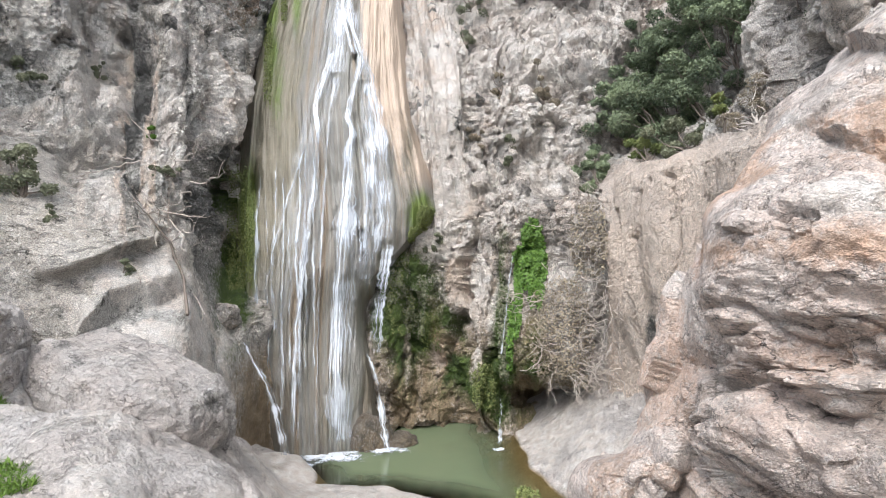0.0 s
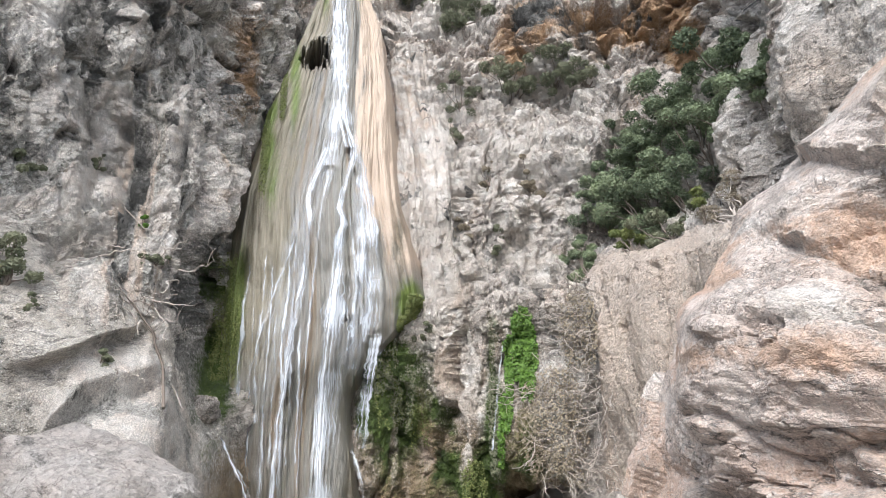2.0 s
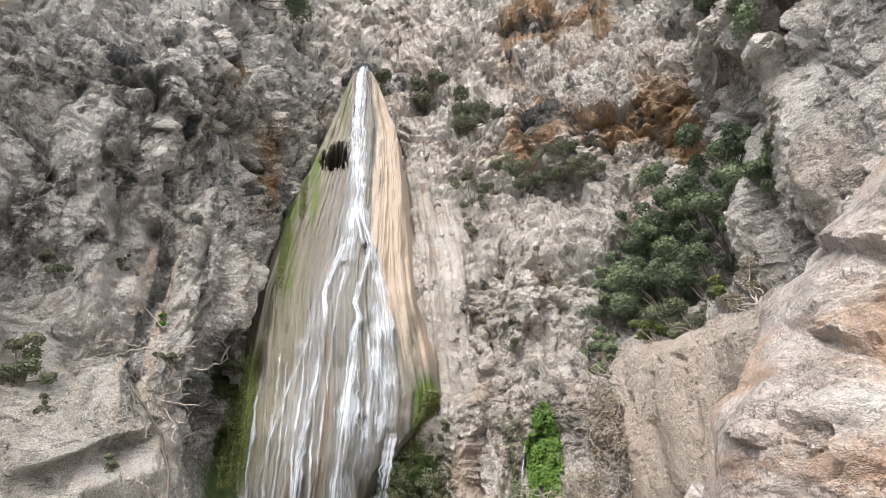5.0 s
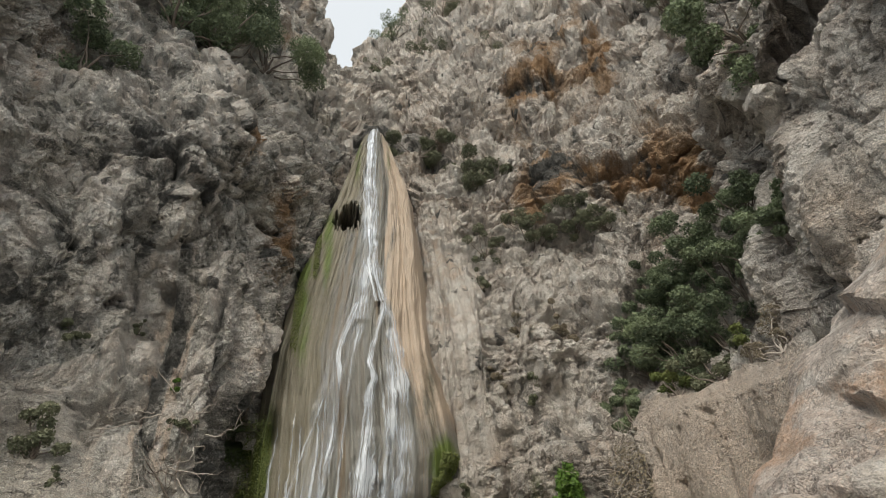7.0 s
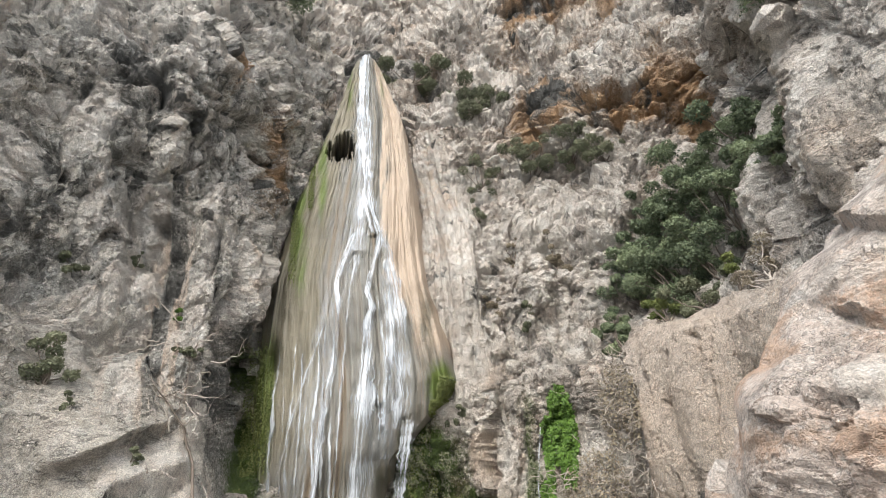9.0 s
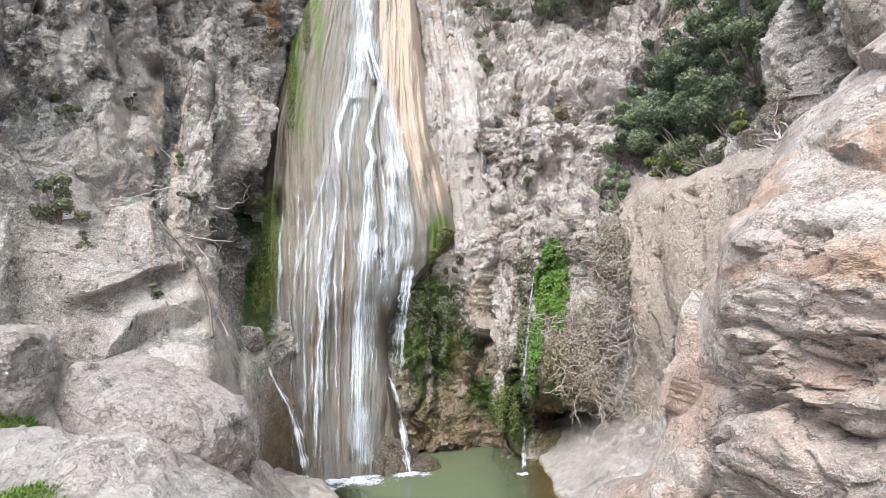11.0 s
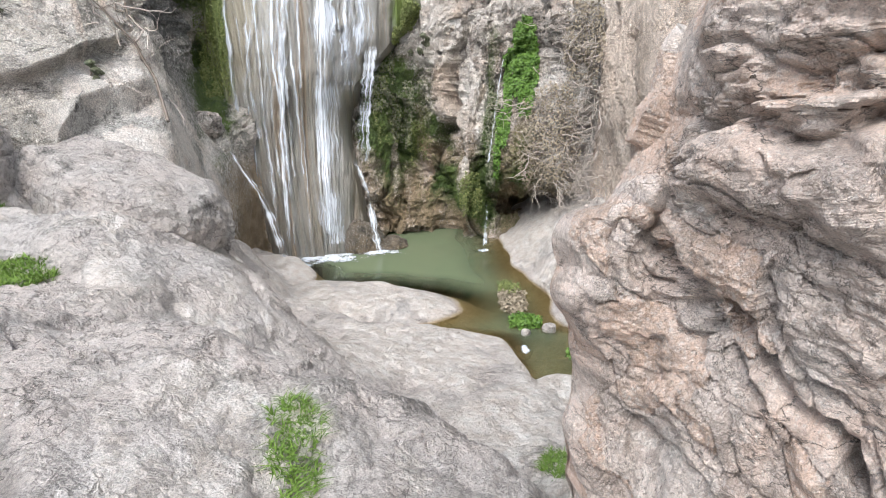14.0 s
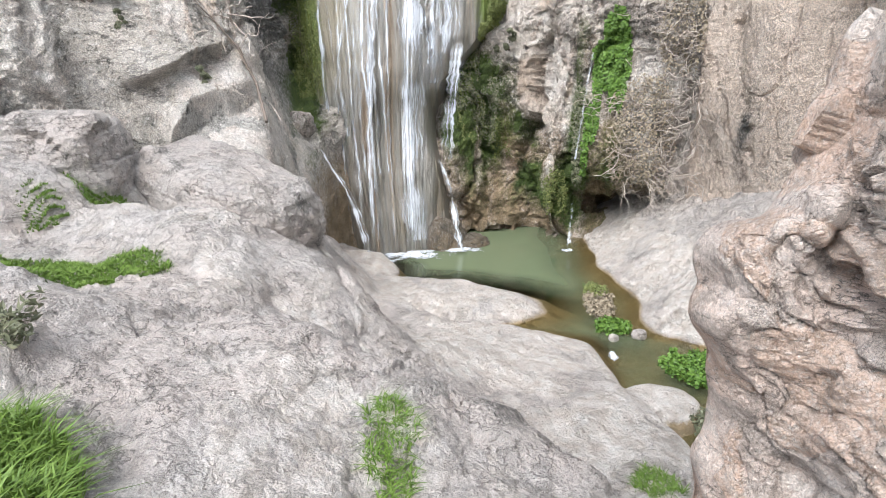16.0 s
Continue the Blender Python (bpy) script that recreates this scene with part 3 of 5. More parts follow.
CLIFF_A, CLIFF_Z, CLIFF_P, CLIFF_MASK = cliff_grid(-66, 56, 0.15, 0.15)


def cliff_piece(name, a0, a1, material, label):
    i, j = np.searchsorted(CLIFF_A, a0), min(np.searchsorted(CLIFF_A, a1) + 1, len(CLIFF_A))
    ob = new(name, sheet(name, CLIFF_P[i:j], material, {k: v[i:j] for k, v in CLIFF_MASK.items()}, smooth=False))
    return tagged(ob, label, "cliff", kind="structure")


def cliff_radius(a, z):
    """The radius of the finished cliff at these bearings and heights."""
    i = np.clip(np.searchsorted(CLIFF_A, a), 0, len(CLIFF_A) - 1)
    j = np.clip(np.searchsorted(CLIFF_Z, z), 0, len(CLIFF_Z) - 1)
    p = CLIFF_P[i, j]
    return np.hypot(p[..., 0] - AXIS_X, p[..., 1] - AXIS_Y)


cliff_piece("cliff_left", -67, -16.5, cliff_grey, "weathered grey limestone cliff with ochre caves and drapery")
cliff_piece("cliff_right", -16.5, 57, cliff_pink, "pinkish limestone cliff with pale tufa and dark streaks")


def cliff_behind():
    a = np.arange(55.5, 296, 3.0)
    z = np.arange(-1.0, 5.1, 0.5)
    A, Z = np.meshgrid(a, z, indexing="ij")
    R = 5.4 + 2.6 * np.sin(np.radians((A - 55.5) / 240 * 180)) + 0.18 * Z + 0.9 * fbm(A * 0.07, Z * 0.4, A * 0, 4, 5)
    P = np.stack([AXIS_X + R * np.sin(np.radians(A)), AXIS_Y + R * np.cos(np.radians(A)), Z], -1)
    tagged(new("cliff_behind", sheet("cliff_behind", P, cliff_grey)), "plain grey rock wall closing the gorge", "cliff", kind="structure")


cliff_behind()

# ---- the tufa apron under the fall ----
APRON_Z = [-0.6, 0.0, 1.0, 2.2, 3.0, 3.5, 4.1, 4.6, 5.1, 6.0, 7.5, 10.0, 13.3, 16.3, 17.0]
APRON_LEFT = [-19.2, -19.6, -20.9, -22.0, -22.5, -22.6, -22.8, -22.9, -23.0, -22.8, -22.2, -20.2, -16.6, -13.9, -13.4]
APRON_RIGHT = [-7.5, -8.0, -8.6, -9.4, -9.2, -8.4, -5.4, -3.0, -1.7, -2.6, -4.4, -5.4, -6.9, -10.2, -10.8]
APRON_R = [10.75, 10.8, 10.95, 11.1, 11.1, 11.05, 11.05, 11.1, 11.2, 11.4, 11.75, 12.5, 13.5, 14.5, 15.2]


FAN_Z = [0.0, 5.1, 7.5, 10.0, 13.3, 17.0]
FAN_LEFT = [-22.4, -22.8, -22.2, -20.2, -16.6, -13.6]
FAN_RIGHT = [-3.0, -2.2, -4.2, -5.4, -6.9, -10.6]


def apron_fan(a, z):
    """-1 to 1 across the fan of the flow."""
    left, right = np.interp(z, FAN_Z, FAN_LEFT), np.interp(z, FAN_Z, FAN_RIGHT)
    return (a - left) / (right - left) * 2 - 1


def flow_line(a, z):
    """Where a thread of the flow runs: threads wander, part and meet."""
    u = apron_fan(a, z) * 3.2
    return u + 0.22 * fbm(u * 0.8, z * 0.16, z * 0 + 4.5, 2, 270) + 0.03 * fbm(u * 3, z * 0.5, z * 0 + 6.5, 2, 275)


def apron_radius(a, z):
    left, right = np.interp(z, APRON_Z, APRON_LEFT), np.interp(z, APRON_Z, APRON_RIGHT)
    u = (a - left) / (right - left) * 2 - 1
    r = np.interp(z, APRON_Z, APRON_R)
    r = r + 0.5 * np.abs(u) ** 2.2 + 0.7 * np.clip(np.abs(u) - 0.9, 0, 1) / 0.1 * 0.8
    arc = flow_line(a, z)
    flute = ridged(arc * 1.3, z * 0.07, z * 0 + 1.5, 2, 200)
    flute2 = ridged(arc * 2.7 + 0.25 * np.sin(z), z * 0.13, z * 0 + 2.5, 3, 210)
    r = r - 0.13 * (flute - 0.4) - 0.08 * (flute2 - 0.4)
    r = r - 0.14 * fbm(arc * 0.6, z * 0.5, z * 0, 3, 220) - 0.025 * fbm(arc * 7, z * 2.5, z * 0, 3, 230)
    rag = fbm(a * 2.5, z * 3.0, z * 0, 4, 260)
    r = r + 1.3 * step(0.35, 0.75, blob(a, z, -15.1, 11.9, 1.7, 0.5) + 0.35 * rag) + 0.5 * blob(a, z, -21.3, 5.6, 0.45, 0.35) + 0.6 * blob(a, z, -9.6, 2.7, 0.7, 0.5)
    return r - 0.3 * blob(a, z, -14.6, 12.4, 0.9, 0.25)


def tufa_material():
    m, nodes, links = tree_of("wet_tufa")
    bsdf = nodes["Principled BSDF"]
    uv = nodes.new("ShaderNodeUVMap").outputs["UV"]
    pos = nodes.new("ShaderNodeTexCoord").outputs["Object"]
    s1 = noise_at(nodes, links, uv, 1.0, 5, 0.6, (4.2, 0.12, 1))
    s2 = noise_at(nodes, links, uv, 1.0, 8, 0.75, (9.0, 0.25, 1))
    s3 = noise_at(nodes, links, uv, 1.0, 4, 0.6, (1.6, 0.08, 1))
    fine = noise_at(nodes, links, pos, 14, 5, 0.7)
    col = mixed(nodes, links, ramp(nodes, links, s1, 0.35, 0.65), (0.19, 0.195, 0.185), (0.215, 0.195, 0.16))
    col = mixed(nodes, links, math_of(nodes, links, "MULTIPLY", ramp(nodes, links, s2, 0.55, 0.66), 0.7), col, (0.11, 0.105, 0.09))
    col = mixed(nodes, links, ramp(nodes, links, s2, 0.46, 0.30), col, (0.34, 0.33, 0.30))
    col = mixed(nodes, links, math_of(nodes, links, "MULTIPLY", ramp(nodes, links, s3, 0.56, 0.62), 0.5), col, (0.27, 0.19, 0.11))
    for attr, c1, c2 in (("olive", (0.15, 0.135, 0.09), (0.29, 0.265, 0.205)), ("ochre", (0.52, 0.43, 0.34), (0.40, 0.31, 0.23)), ("dark", (0.13, 0.12, 0.10), (0.20, 0.17, 0.12)), ("moss", (0.07, 0.11, 0.02), (0.16, 0.21, 0.05))):
        fac = attribute(nodes, attr)
        e = math_of(nodes, links, "ADD", fac, math_of(nodes, links, "MULTIPLY", math_of(nodes, links, "SUBTRACT", fine, 0.5), 0.9))
        f = math_of(nodes, links, "MULTIPLY", ramp(nodes, links, e, 0.2, 0.8), ramp(nodes, links, fac, 0.02, 0.2))
        col = mixed(nodes, links, f, col, mixed(nodes, links, ramp(nodes, links, s2, 0.35, 0.65), c1, c2))
    links.new(col, bsdf.inputs["Base Color"])
    links.new(ramp(nodes, links, s1, -0.2, 1.4), bsdf.inputs["Roughness"])
    h = math_of(nodes, links, "ADD", s2, math_of(nodes, links, "MULTIPLY", fine, 0.5))
    b = node(nodes, "ShaderNodeBump", Strength=0.6, Distance=0.08)
    links.new(h, b.inputs["Height"])
    links.new(b.outputs["Normal"], bsdf.inputs["Normal"])
    return m


def apron():
    z = np.concatenate([np.arange(-0.6, 6, 0.035), np.arange(6, 17.05, 0.05)])
    u = np.linspace(-1, 1, 330)
    U, Z = np.meshgrid(u, z, indexing="ij")
    left, right = np.interp(Z, APRON_Z, APRON_LEFT), np.interp(Z, APRON_Z, APRON_RIGHT)
    wob = 0.35 * fbm(Z * 1.1, U * 0, U * 0, 3, 240) * np.abs(U) ** 6
    A = left + (right - left) * (U + 1) / 2 + wob
    R = apron_radius(A, Z)
    P = np.stack([AXIS_X + R * np.sin(np.radians(A)), AXIS_Y + R * np.cos(np.radians(A)), Z], -1)
    n = fbm(U * 6, Z * 0.5, Z * 0, 4, 250)
    n2 = fbm(U * 12, Z * 2.5, Z * 0, 3, 255)
    moss = 1.5 * blob(A, Z, -22.0, 4.6, 1.0, 1.6) + 1.3 * blob(A, Z, -19.6, 9.3, 0.9, 2.0, 18) + 1.2 * blob(A, Z, -17.3, 11.5, 0.6, 2.0, 10) + 1.6 * blob(A, Z, -3.0, 4.9, 1.7, 0.5) + 0.6 * blob(A, Z, -14.2, 15, 0.5, 2.2, 6) + 0.5 * blob(A, Z, -10.0, 15, 0.4, 2)
    moss = np.clip(moss * (0.85 + 0.7 * n), 0, 1)
    # first blob paints the shade inside the upper recess; the others are dark tufa
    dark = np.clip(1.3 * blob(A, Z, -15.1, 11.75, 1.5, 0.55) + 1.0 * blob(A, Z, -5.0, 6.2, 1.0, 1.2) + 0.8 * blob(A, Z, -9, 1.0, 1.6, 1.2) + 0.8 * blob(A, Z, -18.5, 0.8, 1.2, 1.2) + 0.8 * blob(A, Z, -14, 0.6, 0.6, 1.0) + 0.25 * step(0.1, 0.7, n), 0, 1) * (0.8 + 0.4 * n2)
    fan = apron_fan(A, Z)
    olive = np.clip(0.95 * step(-0.28, -0.55, fan + 0.15 * n) * step(2.5, 4.5, Z), 0, 1)
    ochre = np.clip(1.2 * step(0.28, 0.48, fan + 0.12 * n - 0.25 * step(9, 5, Z)) * step(5.0, 6.5, Z) * (0.85 + 0.4 * n), 0, 1)
    uv = np.stack([flow_line(A, Z), Z], -1)
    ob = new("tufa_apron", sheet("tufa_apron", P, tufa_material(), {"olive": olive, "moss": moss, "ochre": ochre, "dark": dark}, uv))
    tagged(ob, "wet fluted tufa apron with brown, grey and mossy streaks", "rock formation", kind="structure")


apron()

# ---- ground: slabs, humps and the pool's bed ----
def past(d, soft=0.12):
    """How far beyond an edge, rounded off over soft metres."""
    return soft * np.logaddexp(0, d / soft)


def mound(x, y, cx, cy, rx, ry, turn, top, drop):
    c, s = math.cos(radians(turn)), math.sin(radians(turn))
    p, q = ((x - cx) * c + (y - cy) * s) / rx, (-(x - cx) * s + (y - cy) * c) / ry
    d = np.sqrt(p * p + q * q)
    return top - drop * (0.15 * d * d + 1.6 * past(d - 1, 0.1))


def ground_height(x, y):
    w = 0.22 * fbm(x * 0.7, y * 0.7, x * 0, 3, 300)
    w2 = 0.22 * fbm(x * 0.7 + 9, y * 0.7, x * 0, 3, 305)
    bed = -0.8 + 0.5 * step(7.2, 5.6, y) + 0.4 * w
    # the hump one stands on: falls to the right, ends in a brow
    brow = np.interp(x, [-3.5, -1.5, -0.8, 0.0, 0.45, 0.8, 1.2, 2.0], [1.9, 2.3, 2.1, 2.05, 1.85, 1.5, 1.0, -0.5])
    hump = 1.68 - 0.28 * np.clip(x, -4, 0.2) - 0.5 * past(x - 0.2) - 1.5 * past(y - brow + 0.6 * w, 0.16) + 0.06 * w
    # terrace with grass, and the hump behind it
    terrace = 1.98 - 1.1 * past(x + 2.2) - 1.2 * past(y - 4.4) + 0.05 * np.clip(-3 - x, 0, 3)
    back = 2.34 - 0.82 * past(x + 2.65 + 0.3 * w, 0.2) - 0.9 * past(np.abs(y - 3.95 + 0.25 * (x + 2.6)) - 0.5, 0.2) + 0.03 * np.clip(-2.6 - x, 0, 3)
    bank = 1.75 - 1.3 * past(x + 3.1) - 0.7 * past(y - 6.6) - 2 * past(3.6 - y)
    far_bank = 2.75 + 0.25 * np.clip(-4.8 - x, 0, 3) - 1.4 * past(x + 4.75 + w, 0.15) - 0.5 * past(y - 5.6) - 2.5 * past(4.1 - y + w2, 0.1)
    # slab down to the outlet
    right = np.interp(y, [2.4, 3.6, 4.7, 6.0, 6.6], [2.0, 1.7, 1.32, 1.15, 1.0])
    end = np.interp(x, [-2, -0.9, -0.2, 0.5, 1.2], [6.9, 5.9, 6.1, 6.15, 5.95])
    slab = 0.33 - (0.12 + 0.30 * step(5.6, 4.0, y)) * np.clip(x + 0.1, -2.2, 0) - 0.10 * np.clip(x, 0, 2) - 0.12 * (y - 4.8) - 1.5 * past(x - right + 0.5 * w, 0.06) - 1.6 * past(y - end + 0.5 * w2, 0.07)
    tongue = mound(x + w2, y + 0.6 * w, -1.65, 7.25, 1.75, 0.72, -6, 0.24, 0.35)
    pale = mound(x, y + w, -3.35, 8.75, 0.95, 0.6, -25, 0.36, 0.45)
    stone = mound(x + w, y, 1.70, 4.55, 0.42, 0.34, 40, 0.12, 0.5)
    white = 0.66 * (x - np.interp(y, [5, 6.3, 7.5, 9.0, 11], [2.1, 2.0, 2.0, 1.7, 1.6]) + 0.5 * w2) - 1.5 * past(6.25 - y - 0.5 * w, 0.06)
    white = np.minimum(white, 1.3 + 0.2 * x)
    stream_bank = 0.8 * (x - 2.9 + w2) + 0.1
    rocks = np.stack([bed, hump, terrace, back, bank, far_bank, slab, tongue, pale, stone, white, stream_bank])
    z = np.log(np.sum(np.exp(26.0 * np.clip(rocks, -2.5, 5)), 0)) / 26.0
    return z + 0.10 * fbm(x * 0.9, y * 0.9, x * 0, 3, 310) * step(-0.1, 0.35, z)


def ground():
    a = np.concatenate([np.arange(-90, -62, 0.6), np.arange(-62, 48, 0.2), np.arange(48, 270.1, 3.0)])
    d = np.concatenate([[0.01, 0.09, 0.17], 0.25 * np.exp(np.linspace(0, math.log(14.2 / 0.25), 420))])
    A, D = np.meshgrid(a, d, indexing="ij")
    X, Y = AXIS_X + D * np.sin(np.radians(A)), AXIS_Y + D * np.cos(np.radians(A))
    Z = ground_height(X, Y)
    P = np.stack([X, Y, Z], -1)
    N = normals_of(P)
    N = N * np.sign(N[..., 2:3] + 1e-9)
    dry = 1 - 0.85 * step(0.35, -0.1, Z)
    near = step(5.5, 2.0, Y)
    slab = step(1.0, 0.6, Z)
    wx, wy, wz = (0.25 * fbm(X * 1.5, Y * 1.5, Z * 1.5, 4, 331 + 5 * k) for k in range(3))
    gap, h, val = facets((X + wx) * 1.0, (Y + wy) * 1.1, (Z + wz) * 1.3, 330)
    move = dry * (1 - 0.5 * slab) * 0.17 * h
    gap2, h, val2 = facets((X + wx) * 3.2, (Y + wy) * 3.6, (Z + wz) * 4, 340)
    move = move + dry * (1 - 0.55 * slab) * 0.075 * h
    gap3, h, val3 = facets((X + wx * 0.5) * 11, (Y + wy * 0.5) * 12, (Z + wz * 0.5) * 13, 345)
    move = move + near * 0.020 * h + near * 0.008 * facets((X + wx * 0.3) * 28, (Y + wy * 0.3) * 30, (Z + wz * 0.3) * 30, 346)[1] + near * 0.010 * fbm(X * 5, Y * 5, Z * 5, 5, 350, 0.6) + near * 0.03 * (ridged(X * 0.9 + 0.5 * Y + wx, Y * 0.5 - 0.4 * X + wy, Z * 0.6, 3, 352) - 0.4)
    P = P + N * move[..., None]
    n = fbm(X * 0.8, Y * 0.8, Z, 4, 400)
    n2 = fbm(X * 3, Y * 3, Z * 2, 3, 410)
    pale = np.clip(0.7 * slab * step(-0.02, 0.08, Z) * (0.9 + 0.6 * n) + 0.9 * blob(X, Y, 1.72, 4.6, 0.5, 0.5) + 0.4 * n + 0.5 * step(0.7, 0.95, val2), 0, 1)
    dark = np.clip(0.25 * step(0.35, 0.9, n + 0.5 * n2) * (1 - slab) + 0.4 * blob(X, Y, 0.3, 1.9, 0.8, 0.3) + 0.25 * step(0.8, 0.95, val2), 0, 1)
    wet = np.clip(step(0.06, -0.03, Z), 0, 1)
    moss = np.clip(step(-0.25, -0.5, Z) * 0.6 * (0.6 + n), 0, 1)
    ob = new("ground", sheet("ground", P, slab_rock, {"pale": pale, "dark": dark, "wet": wet, "moss": moss}, flip=True, smooth=False))
    tagged(ob, "pale water-worn limestone slabs and humps round the pool", "ground", kind="structure")
    return a, d, P


GROUND_A, GROUND_D, GROUND_P = ground()


def on_ground(x, y):
    """Heights of the finished ground under the places x, y."""
    x, y = np.asarray(x, float), np.asarray(y, float)
    a = np.degrees(np.arctan2(x - AXIS_X, y - AXIS_Y))
    d = np.hypot(x - AXIS_X, y - AXIS_Y)
    i = np.clip(np.searchsorted(GROUND_A, a), 0, len(GROUND_A) - 1)
    j = np.clip(np.searchsorted(GROUND_D, d), 0, len(GROUND_D) - 1)
    return GROUND_P[i, j, 2]


def water_material():
    m, nodes, links = tree_of("pool_water")
    out = nodes["Material Output"]
    nodes.remove(nodes["Principled BSDF"])
    depth = attribute(nodes, "depth")
    pos = nodes.new("ShaderNodeTexCoord").outputs["Object"]
    murk = nodes.new("ShaderNodeBsdfDiffuse")
    murk.inputs["Color"].default_value = (0.145, 0.18, 0.105, 1)
    clear = nodes.new("ShaderNodeBsdfTransparent")
    clear.inputs["Color"].default_value = (0.80, 0.78, 0.62, 1)
    body = nodes.new("ShaderNodeMixShader")
    links.new(ramp(nodes, links, depth, 0.08, 0.8), body.inputs[0])
    links.new(clear.outputs[0], body.inputs[1])
    links.new(murk.outputs[0], body.inputs[2])
    gloss = node(nodes, "ShaderNodeBsdfGlossy", Roughness=0.04)
    b = node(nodes, "ShaderNodeBump", Strength=0.12, Distance=0.05)
    links.new(noise_at(nodes, links, pos, 7, 3, 0.5), b.inputs["Height"])
    links.new(b.outputs["Normal"], gloss.inputs["Normal"])
    fres = nodes.new("ShaderNodeFresnel")
    fres.inputs["IOR"].default_value = 1.33
    full = nodes.new("ShaderNodeMixShader")
    links.new(fres.outputs[0], full.inputs[0])
    links.new(body.outputs[0], full.inputs[1])
    links.new(gloss.outputs[0], full.inputs[2])
    links.new(full.outputs[0], out.inputs["Surface"])
    return m


def pool():
    x = np.linspace(-5.0, 4.2, 150)
    y = np.linspace(2.2, 13.0, 170)
    X, Y = np.meshgrid(x, y, indexing="ij")
    depth = np.clip(-ground_height(X, Y), 0, 2)
    Z = -0.10 * step(5.6, 4.9, Y)
    P = np.stack([X, Y, Z], -1)
    ob = new("water", sheet("water", P, water_material(), {"depth": depth}))
    tagged(ob, "still murky green pool water with a shallow outlet", "water", kind="structure")


pool()

# ---- the near rock wall ----
NEAR_X, NEAR_Y, NEAR_Z = 0.345, -0.79, 3.57
NEAR_EL = [-66, -40.5, -34.3, -31.6, -26, -22.3, -19.5, -17, -15, -11.4, -6.1, -0.6, 3, 7.5, 12, 15.5, 18.2, 20.8, 24.5, 30, 40]
NEAR_EDGE = [14, 13.5, 14.3, 14, 12.3, 13.3, 12, 12.5, 16.5, 19.8, 21.7, 22.7, 24.8, 26.3, 30, 31.4, 35.3, 40, 44, 55, 75]


def near_wall():
    """The layered outcrop beside the path: a face that turns away at its nose, and the flank behind it."""
    el = np.arange(-66, 40.1, 0.22)
    edge = np.interp(el, NEAR_EL, NEAR_EDGE)
    k = np.ones(7) / 7
    edge = np.convolve(np.pad(edge, 3, mode="edge"), k, "valid")
    q = np.linspace(1, 0, 30)[:-1]
    s = np.linspace(0, 1, 430) ** 1.35
    A = np.concatenate([edge[None, :] + 30 * q[:, None], edge[None, :] + s[:, None] * (112 - edge)[None, :]])
    back = np.concatenate([q, s * 0])[:, None]
    E = np.repeat(el[None, :], len(A), 0)
    turn = np.concatenate([q * 0, s])[:, None] * (112 - edge)[None, :]
    R = np.interp(A, [10, 12, 23, 27, 32, 35, 60, 115], [1.15, 1.1, 1.12, 0.99, 0.94, 0.92, 0.9, 0.85]) + 0.18 * step(6, 16, E) + 0.12 * step(-24, -45, E)
    R = np.where(back > 0, np.repeat(R[len(q)][None, :], len(A), 0), R)
    R = R + 0.2 * np.exp(-turn / 3.0) + 3.2 * back ** 1.2
    rad = np.radians(A)
    P = np.stack([NEAR_X + R * np.sin(rad), NEAR_Y + R * np.cos(rad), NEAR_Z + R * np.tan(np.radians(E))], -1)
    N = normals_of(P)
    out = np.stack([-np.sin(rad) - 0.9 * np.cos(rad), -np.cos(rad) + 0.9 * np.sin(rad), rad * 0], -1)
    N[:len(q)] = N[len(q)][None]
    N = N * np.sign((N * out).sum(-1) + 1e-9)[..., None]
    x, y, z = P[..., 0], P[..., 1], P[..., 2]
    seed = 521
    tilt = z + 0.22 * rad * R
    wx, wy, wz = (0.10 * fbm(x * 2.5, y * 2.5, z * 2.5, 4, seed + k2 * 5) for k2 in range(3))
    lower = step(-4.5, -8, E + 0.3 * wx * 30)
    dip = tilt + 0.5 * lower * rad * R
    gap, h1, v1 = facets((x + wx) * 2.6, (y + wy) * 2.6, (dip + wz) * 4.2, seed)
    gap2, h2, v2 = facets((x + wx) * 7, (y + wy) * 7, (dip + wz) * 12, seed + 1)
    gap3, h3, v3 = facets((x + wx) * 18, (y + wy) * 18, (dip + wz) * 30, seed + 2)
    f = fbm(x * 26, y * 26, tilt * 34, 4, seed + 3, 0.65)
    lay = fbm(x * 1.6, y * 1.6, z * 1.6, 4, seed + 8)
    move = 0.05 * fbm(x * 1.8, y * 1.8, z * 2.2, 3, seed + 4) + 0.105 * h1 + 0.040 * h2 + 0.018 * h3 + 0.003 * f - 0.012 * groove(gap2, 0.04)
    split = fbm(x * 5, y * 5, tilt * 9, 4, seed + 14)
    move = move + (0.014 - 0.008 * lower) * ledges(tilt * 6.2 + 2.2 * lay + 0.8 * split) + (0.009 - 0.006 * lower) * ledges(tilt * 17 + 3.5 * lay + 0.9 * split) + 0.004 * ledges(tilt * 40 + 5.0 * lay + 1.6 * split)
    wob = 3.0 * fbm(x * 3, y * 3, z * 3, 5, seed + 12, 0.6)
    move = move - 0.05 * groove(E + 6.2 + 0.05 * (A - 24) + wob, 0.7) * step(62, 40, A) + 0.05 * groove(E + 11.5 + wob, 4.0)
    move = move - 0.075 * groove(E + 27.9 + 0.475 * (A - 23.7) + wob, 0.9) * step(22, 25, A) * step(60, 45, A)
    move = move - 0.06 * groove(A - 23.2 + wob, 0.6) * step(-11, -14, E) * step(-34, -28, E)
